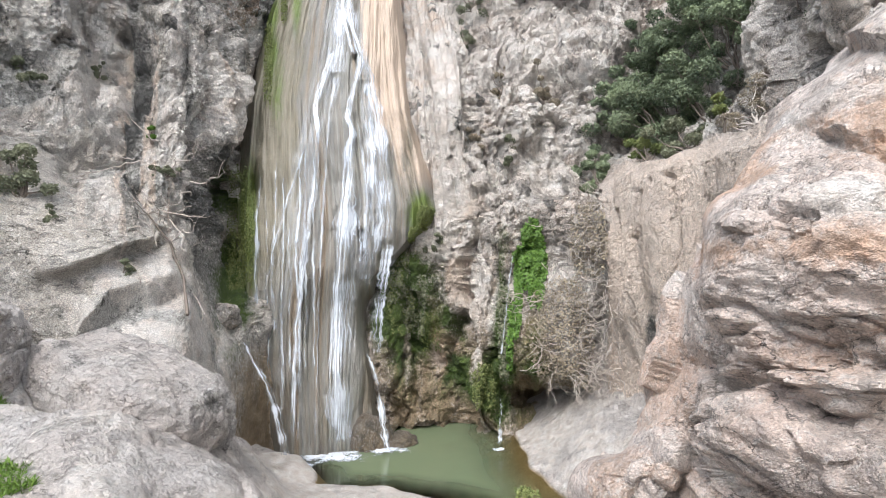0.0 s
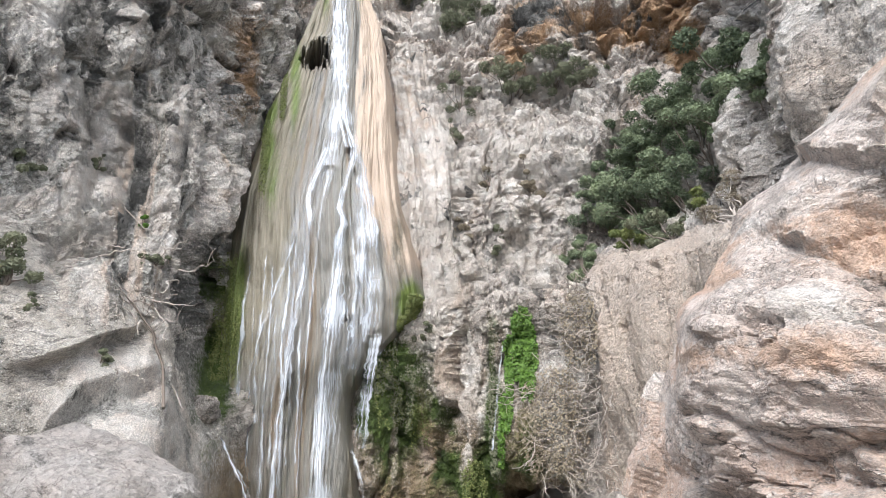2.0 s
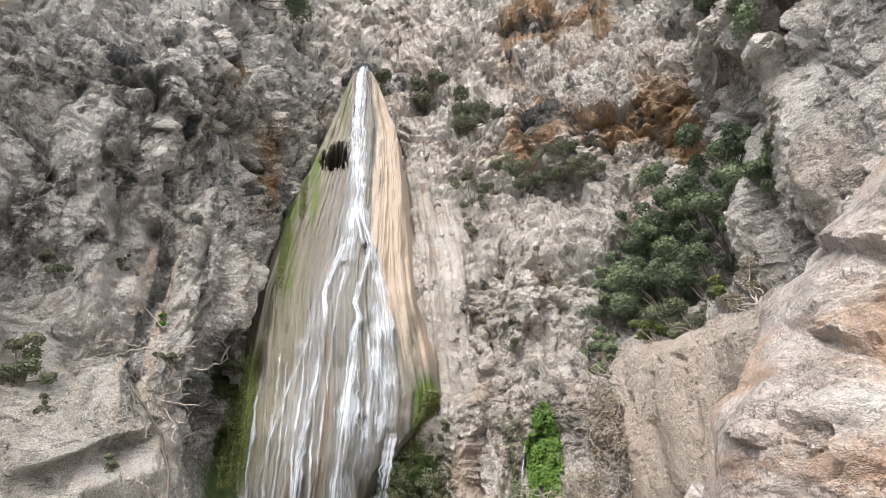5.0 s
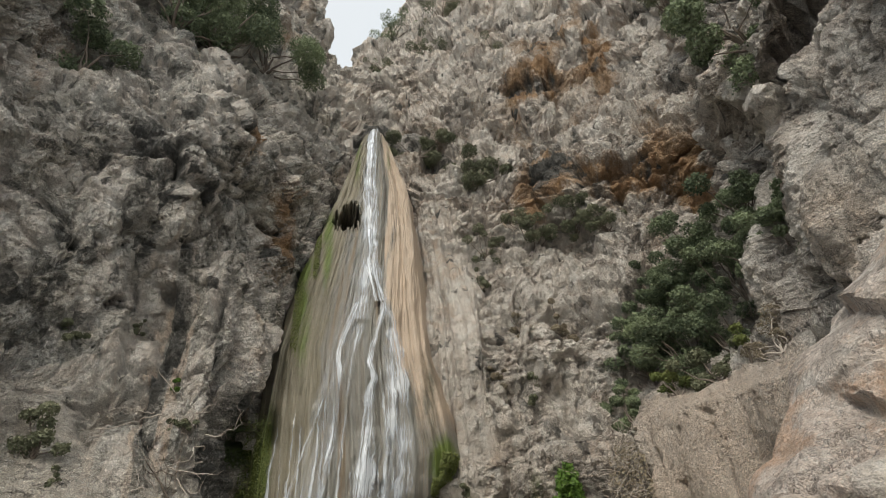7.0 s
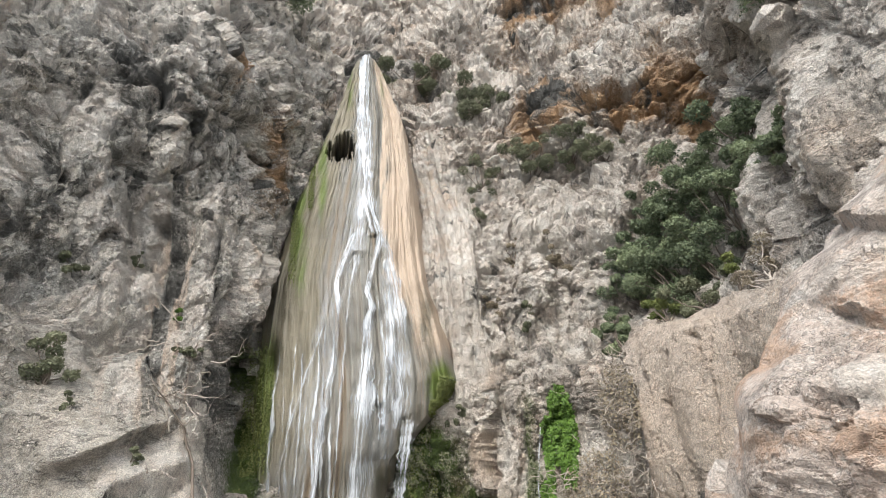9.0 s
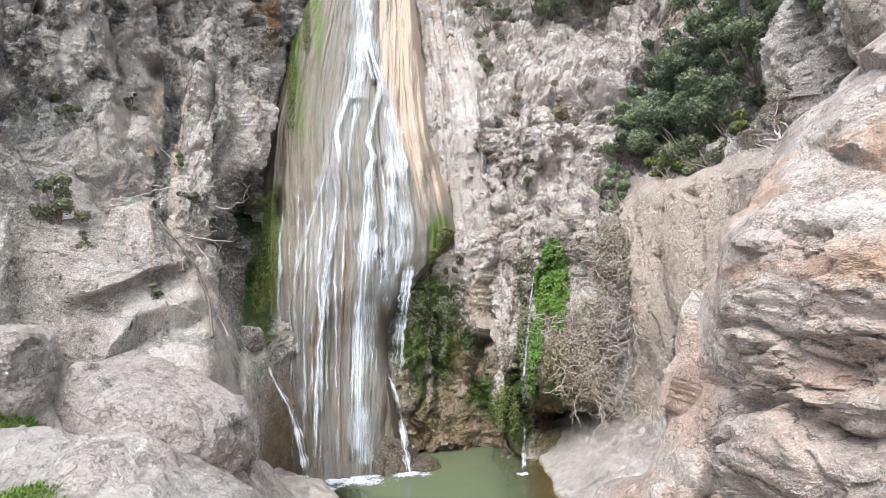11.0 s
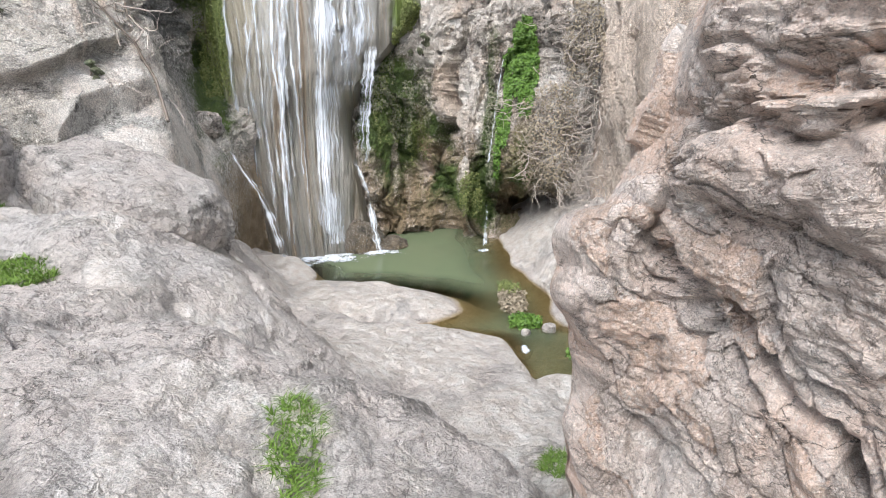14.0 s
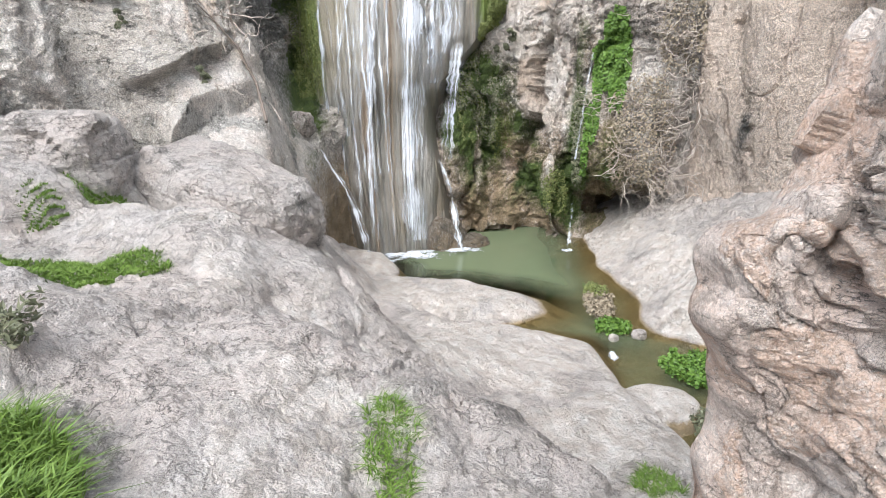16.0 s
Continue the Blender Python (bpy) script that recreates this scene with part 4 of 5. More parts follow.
    move = move - 0.025 * groove(E - 0.3 + 0.22 * (A - 24) + wob, 0.5) - 0.025 * groove(E - 8.5 + 0.30 * (A - 28) + wob, 0.5)
    calm = 0.05 * fbm(x * 1.8, y * 1.8, z * 2.2, 3, seed + 4) + 0.08 * h1
    move = (calm + (move - calm) * step(0.5, 5.0, turn)) * (1 - step(0.0, 0.12, back))
    P = P + N * move[..., None]
    big = fbm(x * 2.2, y * 2.2, tilt * 4, 4, seed + 6)
    ochre = np.clip(0.7 * step(0.1, 0.6, big) * step(-12, -4, E) + 0.45 * step(0.75, 0.95, v2) + 0.8 * blob(A, E, 36, 5, 6, 2.0), 0, 0.8)
    pale = np.clip(0.3 * step(0.1, 0.6, -big) + 0.25 * step(0.7, 0.95, v3) + 0.8 * blob(A, E, 36, 8.6, 3, 1.4) + 0.3 * step(10, 16, E), 0, 1)
    dark = np.clip(0.5 * step(0.40, 0.8, fbm(x * 4, y * 4, z * 6, 3, seed + 7)) + 0.35 * step(0.2, 0.05, v2), 0, 1)
    me = sheet("rock_outcrop", P, near_rock_mat, {"ochre": ochre, "pale": pale, "dark": dark}, smooth=False)
    tagged(new("rock_outcrop", me), "layered pinkish limestone outcrop beside the path", "rock outcrop", kind="structure")


near_wall()

# ---- falling water ----
def white_water(name, cover, streak, seed, along=0.35, thin=0.80):
    m, nodes, links = tree_of(name)
    out = nodes["Material Output"]
    bsdf = nodes["Principled BSDF"]
    bsdf.inputs["Base Color"].default_value = (0.74, 0.80, 0.87, 1)
    bsdf.inputs["Roughness"].default_value = 0.35
    uv = nodes.new("ShaderNodeUVMap").outputs["UV"]
    s1 = noise_at(nodes, links, uv, 1.0, 4, 0.6, (streak, along, 1))
    s2 = noise_at(nodes, links, uv, 1.0, 5, 0.7, (streak * 3.0, along * 6.3, 1))
    body = attribute(nodes, "body")
    f = math_of(nodes, links, "ADD", math_of(nodes, links, "MULTIPLY", s1, 0.55), math_of(nodes, links, "MULTIPLY", s2, 0.45))
    f = math_of(nodes, links, "ADD", f, math_of(nodes, links, "MULTIPLY", math_of(nodes, links, "SUBTRACT", body, thin), 0.42))
    f = math_of(nodes, links, "MULTIPLY", ramp(nodes, links, f, 0.47, 0.62), cover)
    f = math_of(nodes, links, "MULTIPLY", f, ramp(nodes, links, body, 0.02, 0.25))
    clear = nodes.new("ShaderNodeBsdfTransparent")
    mix = nodes.new("ShaderNodeMixShader")
    links.new(f, mix.inputs[0])
    links.new(clear.outputs[0], mix.inputs[1])
    links.new(bsdf.outputs[0], mix.inputs[2])
    links.new(mix.outputs[0], out.inputs["Surface"])
    return m


jet_water = white_water("white_water", 0.92, 16.0, 1, 0.35, 0.78)
veil_water = white_water("veil_water", 0.62, 15.0, 2)
thin_water = white_water("thin_water", 0.20, 11.0, 4, 0.18)
foam_water = white_water("foam", 0.85, 5.0, 3, 5.0, 0.75)


def path_of(points, n):
    """A smooth line through (bearing, height) points, from the top down."""
    p = np.array(points, float)
    t = np.linspace(0, len(p) - 1, n)
    k = np.arange(len(p))
    lin = np.stack([np.interp(t, k, p[:, c]) for c in range(p.shape[1])], -1)
    for _ in range(max(2, n // 40)):
        lin[1:-1] = (lin[:-2] + 2 * lin[1:-1] + lin[2:]) / 4
    return lin


def strand(name, points, widths, material, parent, radius=None, off=0.05, seed=0, label=""):
    """A ribbon of water: points are (bearing, height), widths in metres at the top and bottom."""
    n, m = 150, 11
    line = path_of(points, n)
    w = np.interp(np.linspace(0, 1, n), np.linspace(0, 1, len(widths)), widths)
    u = np.linspace(-1, 1, m)
    T = np.arange(n)
    zz = np.repeat(line[:, 1][:, None], m, 1)
    wav = 1 + 0.35 * fbm(T * 0.09, T * 0 + seed, T * 0, 3, 600 + seed)
    aa = line[:, 0][:, None] + np.degrees(u[None, :] * (w * wav)[:, None] / 2 / 11.5)
    aa = aa + 0.12 * fbm(T * 0.12, T * 0 + seed, T * 0, 3, 630 + seed)[:, None]
    if radius is None:
        R = np.minimum(apron_radius(aa, zz), apron_radius(line[:, 0], line[:, 1])[:, None] + 0.12) - off
    else:
        R = np.repeat(np.interp(np.linspace(0, 1, n), np.linspace(0, 1, len(radius)), radius)[:, None], m, 1)
    R = R - 0.05 * (1 - u[None, :] ** 2) - 0.02 * perlin(aa * 4, zz * 3, aa * 0 + seed, 640)
    P = np.stack([AXIS_X + R * np.sin(np.radians(aa)), AXIS_Y + R * np.cos(np.radians(aa)), zz], -1)
    body = (1 - np.abs(u[None, :]) ** 2.0) * (0.9 + 0.25 * fbm(T * 0.05, T * 0 + 7 + seed, T * 0, 3, 650)[:, None]) * np.clip(np.minimum(T, n - 1 - T) / 6, 0, 1)[:, None]
    uv = np.stack([np.repeat(u[None, :] * 0.5, n, 0) * w[:, None] + seed * 3.1, zz], -1)
    return part(name, sheet(name, P, material, {"body": body}, uv), parent, label)


fall = tagged(new("waterfall"), "tall white waterfall fanning over a wet tufa apron", "waterfall")
strand("stream", [(-12.2, 16.95), (-12.5, 15.5), (-12.5, 14.1), (-12.0, 11.5), (-11.5, 9.6), (-10.2, 8.6)], (0.55, 0.62, 0.74, 0.8, 0.8), jet_water, fall, None, 0.08, 1)
strand("stream", [(-12.6, 16.7), (-12.7, 14.1), (-12.6, 11.5), (-12.5, 9.4), (-13.0, 8.0)], (0.3, 0.45, 0.7, 1.2), veil_water, fall, None, 0.07, 2)
strand("stream", [(-10.3, 9.0), (-10.2, 8.5), (-10.9, 7.8), (-11.5, 7.05), (-10.9, 6.75), (-11.5, 6.0), (-12.1, 4.7), (-12.6, 3.3), (-13.0, 1.7), (-12.9, 0.0)], (0.4, 0.30, 0.26, 0.34, 0.42, 0.48, 0.54, 0.62, 0.7), jet_water, fall, None, 0.08, 3)
strand("stream", [(-11.4, 6.6), (-11.6, 5.2), (-11.9, 3.7), (-12.2, 1.9), (-12.1, 0.0)], (0.4, 0.8, 1.0, 1.1), veil_water, fall, None, 0.06, 4)
strand("stream", [(-10.2, 8.7), (-9.1, 8.2), (-8.4, 7.2), (-7.7, 5.9), (-7.6, 4.8), (-8.2, 3.9)], (0.3, 0.6, 0.85, 0.8), veil_water, fall, None, 0.06, 5)
strand("stream", [(-9.6, 8.2), (-9.2, 7.0), (-9.0, 5.6), (-9.2, 4.2), (-9.6, 3.4)], (0.2, 0.5, 0.7, 0.6), veil_water, fall, None, 0.06, 6)
strand("stream", [(-12.9, 9.0), (-13.9, 8.2), (-15.0, 7.4), (-14.7, 6.4), (-15.1, 5.3), (-15.8, 4.6), (-16.5, 3.6), (-17.0, 2.3), (-17.2, 1.2), (-17.3, 0.0)], (0.4, 0.36, 0.22, 0.24, 0.30, 0.24, 0.2, 0.2), jet_water, fall, None, 0.07, 7)
strand("stream", [(-13.5, 8.3), (-14.6, 7.7), (-16.2, 6.3), (-17.9, 5.2), (-19.3, 4.1), (-20.3, 3.1)], (0.3, 0.14, 0.1, 0.1), veil_water, fall, None, 0.06, 8)
strand("stream", [(-12.6, 8.3), (-13.5, 7.1), (-14.1, 5.4), (-14.5, 3.6), (-14.8, 2.0), (-14.9, 0.1)], (0.3, 0.16, 0.12, 0.1), veil_water, fall, None, 0.06, 9)
strand("stream", [(-15.2, 5.6), (-16.0, 4.4), (-16.7, 3.0), (-16.6, 1.6), (-16.8, 0.1)], (0.12, 0.3, 0.2, 0.16), veil_water, fall, None, 0.06, 10)
strand("stream", [(-12.4, 16.6), (-12.6, 13.5), (-12.6, 11.0), (-13.2, 9.2), (-14.6, 7.6), (-16.0, 5.9), (-17.6, 4.2), (-18.6, 2.6), (-18.9, 1.0)], (0.5, 0.7, 1.0, 1.3, 1.5, 1.5, 1.2, 0.9), thin_water, fall, None, 0.05, 16)
strand("stream", [(-10.4, 9.2), (-9.6, 8.0), (-9.0, 6.6), (-8.8, 5.4), (-9.4, 4.2), (-10.3, 3.2)], (0.3, 0.8, 1.3, 1.5, 1.0), thin_water, fall, None, 0.05, 18)
rng = np.random.RandomState(640)
for k, share in enumerate((-0.82, -0.73, -0.66, -0.57, -0.49, -0.41, -0.34, -0.26, 0.16, 0.22, 0.29, 0.35, 0.41)):
    top, foot = rng.uniform(5.0, 7.4), rng.uniform(0.3, 2.4) if share < 0 else rng.uniform(3.8, 4.6)
    line = []
    for zz in np.linspace(top, foot, 9):
        left, right = np.interp(zz, FAN_Z, FAN_LEFT), np.interp(zz, FAN_Z, FAN_RIGHT)
        line.append((left + (right - left) * (share + 1) / 2 + 0.14 * rng.normal(), zz))
    wide = rng.uniform(0.07, 0.16)
    strand("thread", line, (0.4 * wide, wide, wide, 1.4 * wide), veil_water, fall, None, 0.05, 30 + k)
strand("drip", [(-7.0, 4.3), (-7.6, 3.6), (-8.2, 2.8), (-8.5, 1.9)], (0.7, 0.6, 0.5), veil_water, fall, (11.0, 10.95, 10.95), 0, 11, "thin drips falling clear of the lip")
strand("side_stream", [(-9.6, 2.05), (-9.1, 1.8), (-8.4, 1.45), (-7.9, 0.8), (-7.6, 0.3), (-7.1, 0.02)], (0.12, 0.22, 0.3, 0.25), jet_water, fall, (10.9, 10.85, 10.8, 10.7), 0, 12)
strand("left_stream", [(-22.2, 2.45), (-21.3, 2.1), (-20.0, 1.65), (-18.9, 1.15), (-18.2, 0.5), (-17.6, 0.0)], (0.14, 0.24, 0.3, 0.34), jet_water, fall, (10.25, 10.2, 10.2, 10.1), 0, 13)

trickle = tagged(new("small_waterfall"), "thin trickle falling from mossy rock into the pool", "waterfall")
strand("stream", [(6.5, 4.0), (6.2, 3.6), (5.6, 2.7), (5.1, 1.9)], (0.06, 0.08, 0.1), veil_water, trickle, (11.3, 11.2, 10.9, 10.6), 0, 14)
strand("jet", [(5.1, 1.1), (5.0, 0.7), (4.9, 0.3), (4.8, 0.0)], (0.07, 0.12, 0.2, 0.3), jet_water, trickle, (10.9, 10.85, 10.8), 0, 15)


def foam(cx, cy, rx, ry, name, parent, seed):
    t, r = np.meshgrid(np.linspace(0, 2 * np.pi, 60), np.linspace(0.03, 1, 22), indexing="ij")
    rim = 1 + 0.3 * fbm(np.cos(t) * 1.5, np.sin(t) * 1.5, t * 0 + seed, 3, 660)
    x, y = cx + rx * r * rim * np.cos(t), cy + ry * r * rim * np.sin(t)
    z = 0.015 + 0.05 * (1 - r) * (0.5 + np.abs(perlin(x * 9, y * 9, t * 0, 661)))
    P = np.stack([x, y, z], -1)
    part(name, sheet(name, P, foam_water, {"body": 1.15 * (1 - r ** 1.6)}, np.stack([x, y * 0.6], -1)), parent)


foam(-2.15, 9.55, 1.25, 0.6, "foam", fall, 1)
foam(-2.75, 9.1, 0.6, 0.4, "foam", fall, 2)
foam(-1.1, 9.95, 0.8, 0.35, "foam", fall, 3)
foam(1.15, 10.0, 0.25, 0.18, "foam", trickle, 4)
foam(1.38, 5.55, 0.10, 0.22, "foam", trickle, 5)


# ---- boulders ----
wet_stone = rock_material("wet_stone", (0.13, 0.115, 0.095), (0.07, 0.065, 0.055), (0.17, 0.13, 0.08), 1.5, (), 0.8, 0.35, 0.4)

def boulder(name, centre, size, turn, seed, material, label, category="boulder", edge=0.6, detail=48, broken=1.0, tip=0.0):
    """A blocky stone: a rounded box pushed about by angular blocks of noise."""
    th, ph = np.meshgrid(np.linspace(0, 2 * np.pi, detail * 2), np.linspace(0.02, np.pi - 0.02, detail), indexing="ij")
    d = np.stack([np.cos(th) * np.sin(ph), np.sin(th) * np.sin(ph), np.cos(ph)], -1)
    k = (np.abs(d) ** (2 / edge)).sum(-1) ** (-edge / 2)
    p = d * k[..., None]
    gap, h, _ = facets(p[..., 0] * 1.1 + seed, p[..., 1] * 1.1, p[..., 2] * 1.3, seed)
    gap2, h2, v2 = facets(p[..., 0] * 3.4 + seed, p[..., 1] * 3.4, p[..., 2] * 4, seed + 1)
    p = p * (1 + broken * (0.22 * h + 0.09 * h2) + broken * 0.03 * facets(p[..., 0] * 9, p[..., 1] * 9, p[..., 2] * 10, seed + 2)[1] + 0.05 * fbm(p[..., 0] * 3, p[..., 1] * 3, p[..., 2] * 3 + seed, 4, seed))[..., None]
    p[-1] = p[0]
    p = p * np.array(size)
    n = fbm(p[..., 0] * 1.5, p[..., 1] * 1.5, p[..., 2] * 1.5, 3, seed + 3)
    me = sheet(name, p, material, {"pale": np.clip(0.5 * n, 0, 1), "dark": np.clip(0.6 * step(0.2, 0.7, -n), 0, 1), "ochre": np.clip(0.3 * n, 0, 1), "wet": n * 0, "moss": n * 0}, flip=True, smooth=False)
    ob = new(name, me)
    ob.matrix_world = pose(*centre, 0, tip, turn)
    return tagged(ob, label, category)


boulder("boulder", (-4.42, 8.3, 3.04), (0.33, 0.28, 0.26), 20, 3, slab_rock, "pale angular boulder wedged on the rock shelf")
boulder("boulder", (-4.05, 8.72, 2.85), (0.36, 0.3, 0.24), -15, 5, cliff_pink, "brownish angular boulder resting beside the fall")
boulder("rock_block", (-3.9, 5.75, 1.85), (1.25, 0.85, 0.85), -18, 8, slab_rock, "large blocky pinkish limestone block on the slope", "rock", 0.55, 110, 0.45, 20)
boulder("rock_block", (-5.5, 4.9, 2.75), (0.75, 0.7, 0.6), 10, 12, slab_rock, "weathered grey limestone block below the cliff", "rock", 0.6, 60)
boulder("cliff_rock", (5.75, 4.75, 6.75), (0.95, 0.9, 1.1), 25, 21, jutting_rock, "large pale limestone rock jutting from the upper cliff", "rock", 0.55, 130, 1.5)
boulder("cliff_rock", (7.85, 5.6, 12.1), (1.2, 0.5, 0.3), -47, 22, cliff_grey, "overhanging grey limestone slab high on the cliff", "rock", 0.5, 90)
boulder("wet_rock", (-1.5, 10.3, 0.1), (0.42, 0.35, 0.55), 15, 31, wet_stone, "dark wet rock mound under the side stream", "rock", 0.8, 60)
boulder("wet_rock", (-0.95, 10.45, 0.0), (0.35, 0.28, 0.22), 40, 33, wet_stone, "dark wet rock at the foot of the fall", "rock", 0.8, 40)
boulder("stone", (1.83, 6.15, 0.04), (0.10, 0.08, 0.07), 0, 15, slab_rock, "small white stone in the shallow outlet", "stone", 0.8, 14)
boulder("stone", (1.47, 6.05, 0.03), (0.07, 0.06, 0.06), 30, 16, slab_rock, "small white stone in the shallow outlet", "stone", 0.8, 14)
boulder("stone", (0.05, 6.15, 0.03), (0.16, 0.10, 0.06), 30, 17, slab_rock, "small pale stone at the pool edge", "stone", 0.8, 14)
boulder("stone", (-0.35, 6.05, 0.05), (0.10, 0.08, 0.06), 70, 18, slab_rock, "small pale stone at the pool edge", "stone", 0.8, 14)


# ---- plants ----
def leaf_material(name, dark, light, rough=0.55):
    m, nodes, links = tree_of(name)
    bsdf = nodes["Principled BSDF"]
    rnd = nodes.new("ShaderNodeNewGeometry").outputs["Random Per Island"]
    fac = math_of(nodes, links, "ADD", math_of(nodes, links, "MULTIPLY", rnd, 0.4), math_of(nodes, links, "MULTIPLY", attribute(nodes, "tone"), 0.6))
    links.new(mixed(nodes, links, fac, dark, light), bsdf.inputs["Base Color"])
    bsdf.inputs["Roughness"].default_value = rough
    bsdf.inputs["Specular IOR Level"].default_value = 0.35
    return m


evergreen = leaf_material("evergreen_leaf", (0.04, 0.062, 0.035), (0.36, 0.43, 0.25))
olive_leaf = leaf_material("olive_leaf", (0.09, 0.105, 0.06), (0.24, 0.25, 0.16))
yellow_leaf = leaf_material("yellow_green_leaf", (0.09, 0.12, 0.035), (0.24, 0.27, 0.09))
ivy_leaf = leaf_material("ivy_leaf", (0.05, 0.11, 0.018), (0.16, 0.28, 0.05), 0.45)
grass_blade = leaf_material("grass_blade", (0.07, 0.13, 0.02), (0.18, 0.28, 0.05))
dry_leaf = leaf_material("dry_leaf", (0.2, 0.17, 0.12), (0.36, 0.31, 0.23), 0.8)
bark = plain("bark", (0.17, 0.14, 0.115), 0.9, 0.3, 40)
pale_twig = plain("pale_twig", (0.46, 0.41, 0.36), 0.9, 0.25, 40)


def unit(v):
    return v / (np.linalg.norm(v, axis=-1, keepdims=True) + 1e-9)


def leaves(name, at, out, size, rng, material, ratio=0.5, tone=None):
    """One small folded leaf at each place, turned about its outward way; tone: pale (1) to dark (0)."""
    n = len(at)
    tone = rng.uniform(0, 1, n) if tone is None else tone
    up = unit(out + rng.normal(size=(n, 3)) * 0.7)
    side = unit(np.cross(up, rng.normal(size=(n, 3))))
    along = np.cross(side, up)
    s = size * rng.uniform(0.6, 1.35, (n, 1))
    v = np.stack([at - along * s * 0.5, at + side * s * ratio * 0.5 + up * s * 0.12, at + along * s * 0.5, at - side * s * ratio * 0.5 + up * s * 0.12], 1)
    return mesh_of(name, v.reshape(-1, 3), np.arange(n * 4).reshape(n, 4), material, {"tone": np.repeat(tone, 4)}, smooth=False)


def tubes(name, lines, material, sides=5):
    """Tapered tubes along lines of (points, start radius, end radius)."""
    verts, faces, base = [], [], 0
    for pts, r0, r1 in lines:
        p = np.asarray(pts, float)
        n = len(p)
        tan = unit(np.gradient(p, axis=0))
        ref = np.where(np.abs(tan[:, 2:3]) > 0.9, np.array([[1.0, 0, 0]]), np.array([[0, 0, 1.0]]))
        e1 = unit(np.cross(tan, ref))
        e2 = np.cross(tan, e1)
        r = np.linspace(r0, r1, n)[:, None, None]
        ang = np.arange(sides) / sides * 2 * np.pi
        ring = p[:, None, :] + r * (e1[:, None, :] * np.cos(ang)[None, :, None] + e2[:, None, :] * np.sin(ang)[None, :, None])
        verts.append(ring.reshape(-1, 3))
        i = base + np.arange(n * sides).reshape(n, sides)
        j = np.roll(i, -1, 1)
        faces.append(np.stack([i[:-1], j[:-1], j[1:], i[1:]], -1).reshape(-1, 4))
        base += n * sides
    return mesh_of(name, np.concatenate(verts), np.concatenate(faces), material)


def bent(p0, p1, rng, bow=0.15, n=7):
    p0, p1 = np.asarray(p0, float), np.asarray(p1, float)
    t = np.linspace(0, 1, n)[:, None]
    d = np.linalg.norm(p1 - p0)
    wob = np.cumsum(rng.normal(size=(n, 3)) * bow * d / n, 0)
    return p0 + (p1 - p0) * t + (wob - wob[-1] * t)


def shrub(name, label, base, centre, size, count, leaf, material, seed, lumps=14, category="shrub", twigs=None):
    """Limbs from the base to many clumps of leaves inside an uneven ellipsoid."""
    rng = np.random.RandomState(seed)
    base, centre, size = np.array(base, float), np.array(centre, float), np.array(size, float)
    d = unit(rng.normal(size=(lumps, 3)))
    mid = centre + d * size * rng.uniform(0.35, 0.95, (lumps, 1))
    rad = np.mean(size) * rng.uniform(0.16, 0.38, lumps)
    clump_tone = rng.uniform(0, 1, lumps) ** 1.4
    thing = tagged(new(name), label, category)
    thing.location = base
    inv = Matrix.Translation(-Vector(base))
    for k in range(lumps):
        fork = base + (mid[k] - base) * 0.4 + rng.normal(size=3) * 0.08 * np.mean(size)
        limbs = [(bent(base, fork, rng), 0.022 * np.mean(size) + 0.012, 0.012 * np.mean(size) + 0.006)]
        limbs.append((bent(fork, mid[k], rng), 0.012 * np.mean(size) + 0.006, 0.004))
        for _ in range(3):
            limbs.append((bent(mid[k], mid[k] + unit(rng.normal(size=3)) * rad[k], rng, n=4), 0.006, 0.002))
        me = tubes("branch", limbs, twigs or bark)
        me.transform(inv)
        part("branch", me, thing)
    pick = rng.choice(lumps, count, p=rad ** 2 / (rad ** 2).sum())
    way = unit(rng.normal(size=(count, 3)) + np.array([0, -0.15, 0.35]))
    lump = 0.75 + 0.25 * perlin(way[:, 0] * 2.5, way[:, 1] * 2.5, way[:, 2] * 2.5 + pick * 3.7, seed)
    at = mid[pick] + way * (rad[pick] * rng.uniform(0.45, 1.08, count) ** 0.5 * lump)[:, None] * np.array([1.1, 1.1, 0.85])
    # random tone per clump, plus light from above painted onto upward leaves
    me = leaves("crown", at, way, leaf, rng, material, 0.5, np.clip(0.75 * clump_tone[pick] + 0.3 * way[:, 2] + 0.05, 0, 1))
    me.transform(inv)
    part("crown", me, thing)
    return thing


def wall(a, z, off=0.0):
    """A place on the cliff's face, off metres in front of it."""
    r = float(cliff_radius(np.array([float(a)]), np.array([float(z)]))[0]) - off
    return (AXIS_X + r * math.sin(radians(a)), AXIS_Y + r * math.cos(radians(a)), z)


def cliff_shrub(label, a, z, size, count, leaf, material, seed, lumps=12, lift=0.6, name="shrub", twigs=None):
    base = wall(a, z, -0.05)
    c = wall(a, z + size[2] * lift, size[1] * 0.45)
    return tagged(shrub(name, label, base, c, size, count, leaf, material, seed, lumps, "shrub", twigs), group="shrubs on the cliff")


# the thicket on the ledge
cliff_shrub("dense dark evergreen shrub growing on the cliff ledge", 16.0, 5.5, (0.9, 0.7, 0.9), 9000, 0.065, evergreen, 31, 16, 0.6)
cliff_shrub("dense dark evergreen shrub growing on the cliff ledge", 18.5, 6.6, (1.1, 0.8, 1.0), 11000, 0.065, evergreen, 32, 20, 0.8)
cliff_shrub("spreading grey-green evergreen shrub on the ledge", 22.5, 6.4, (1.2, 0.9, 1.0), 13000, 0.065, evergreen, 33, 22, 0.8)
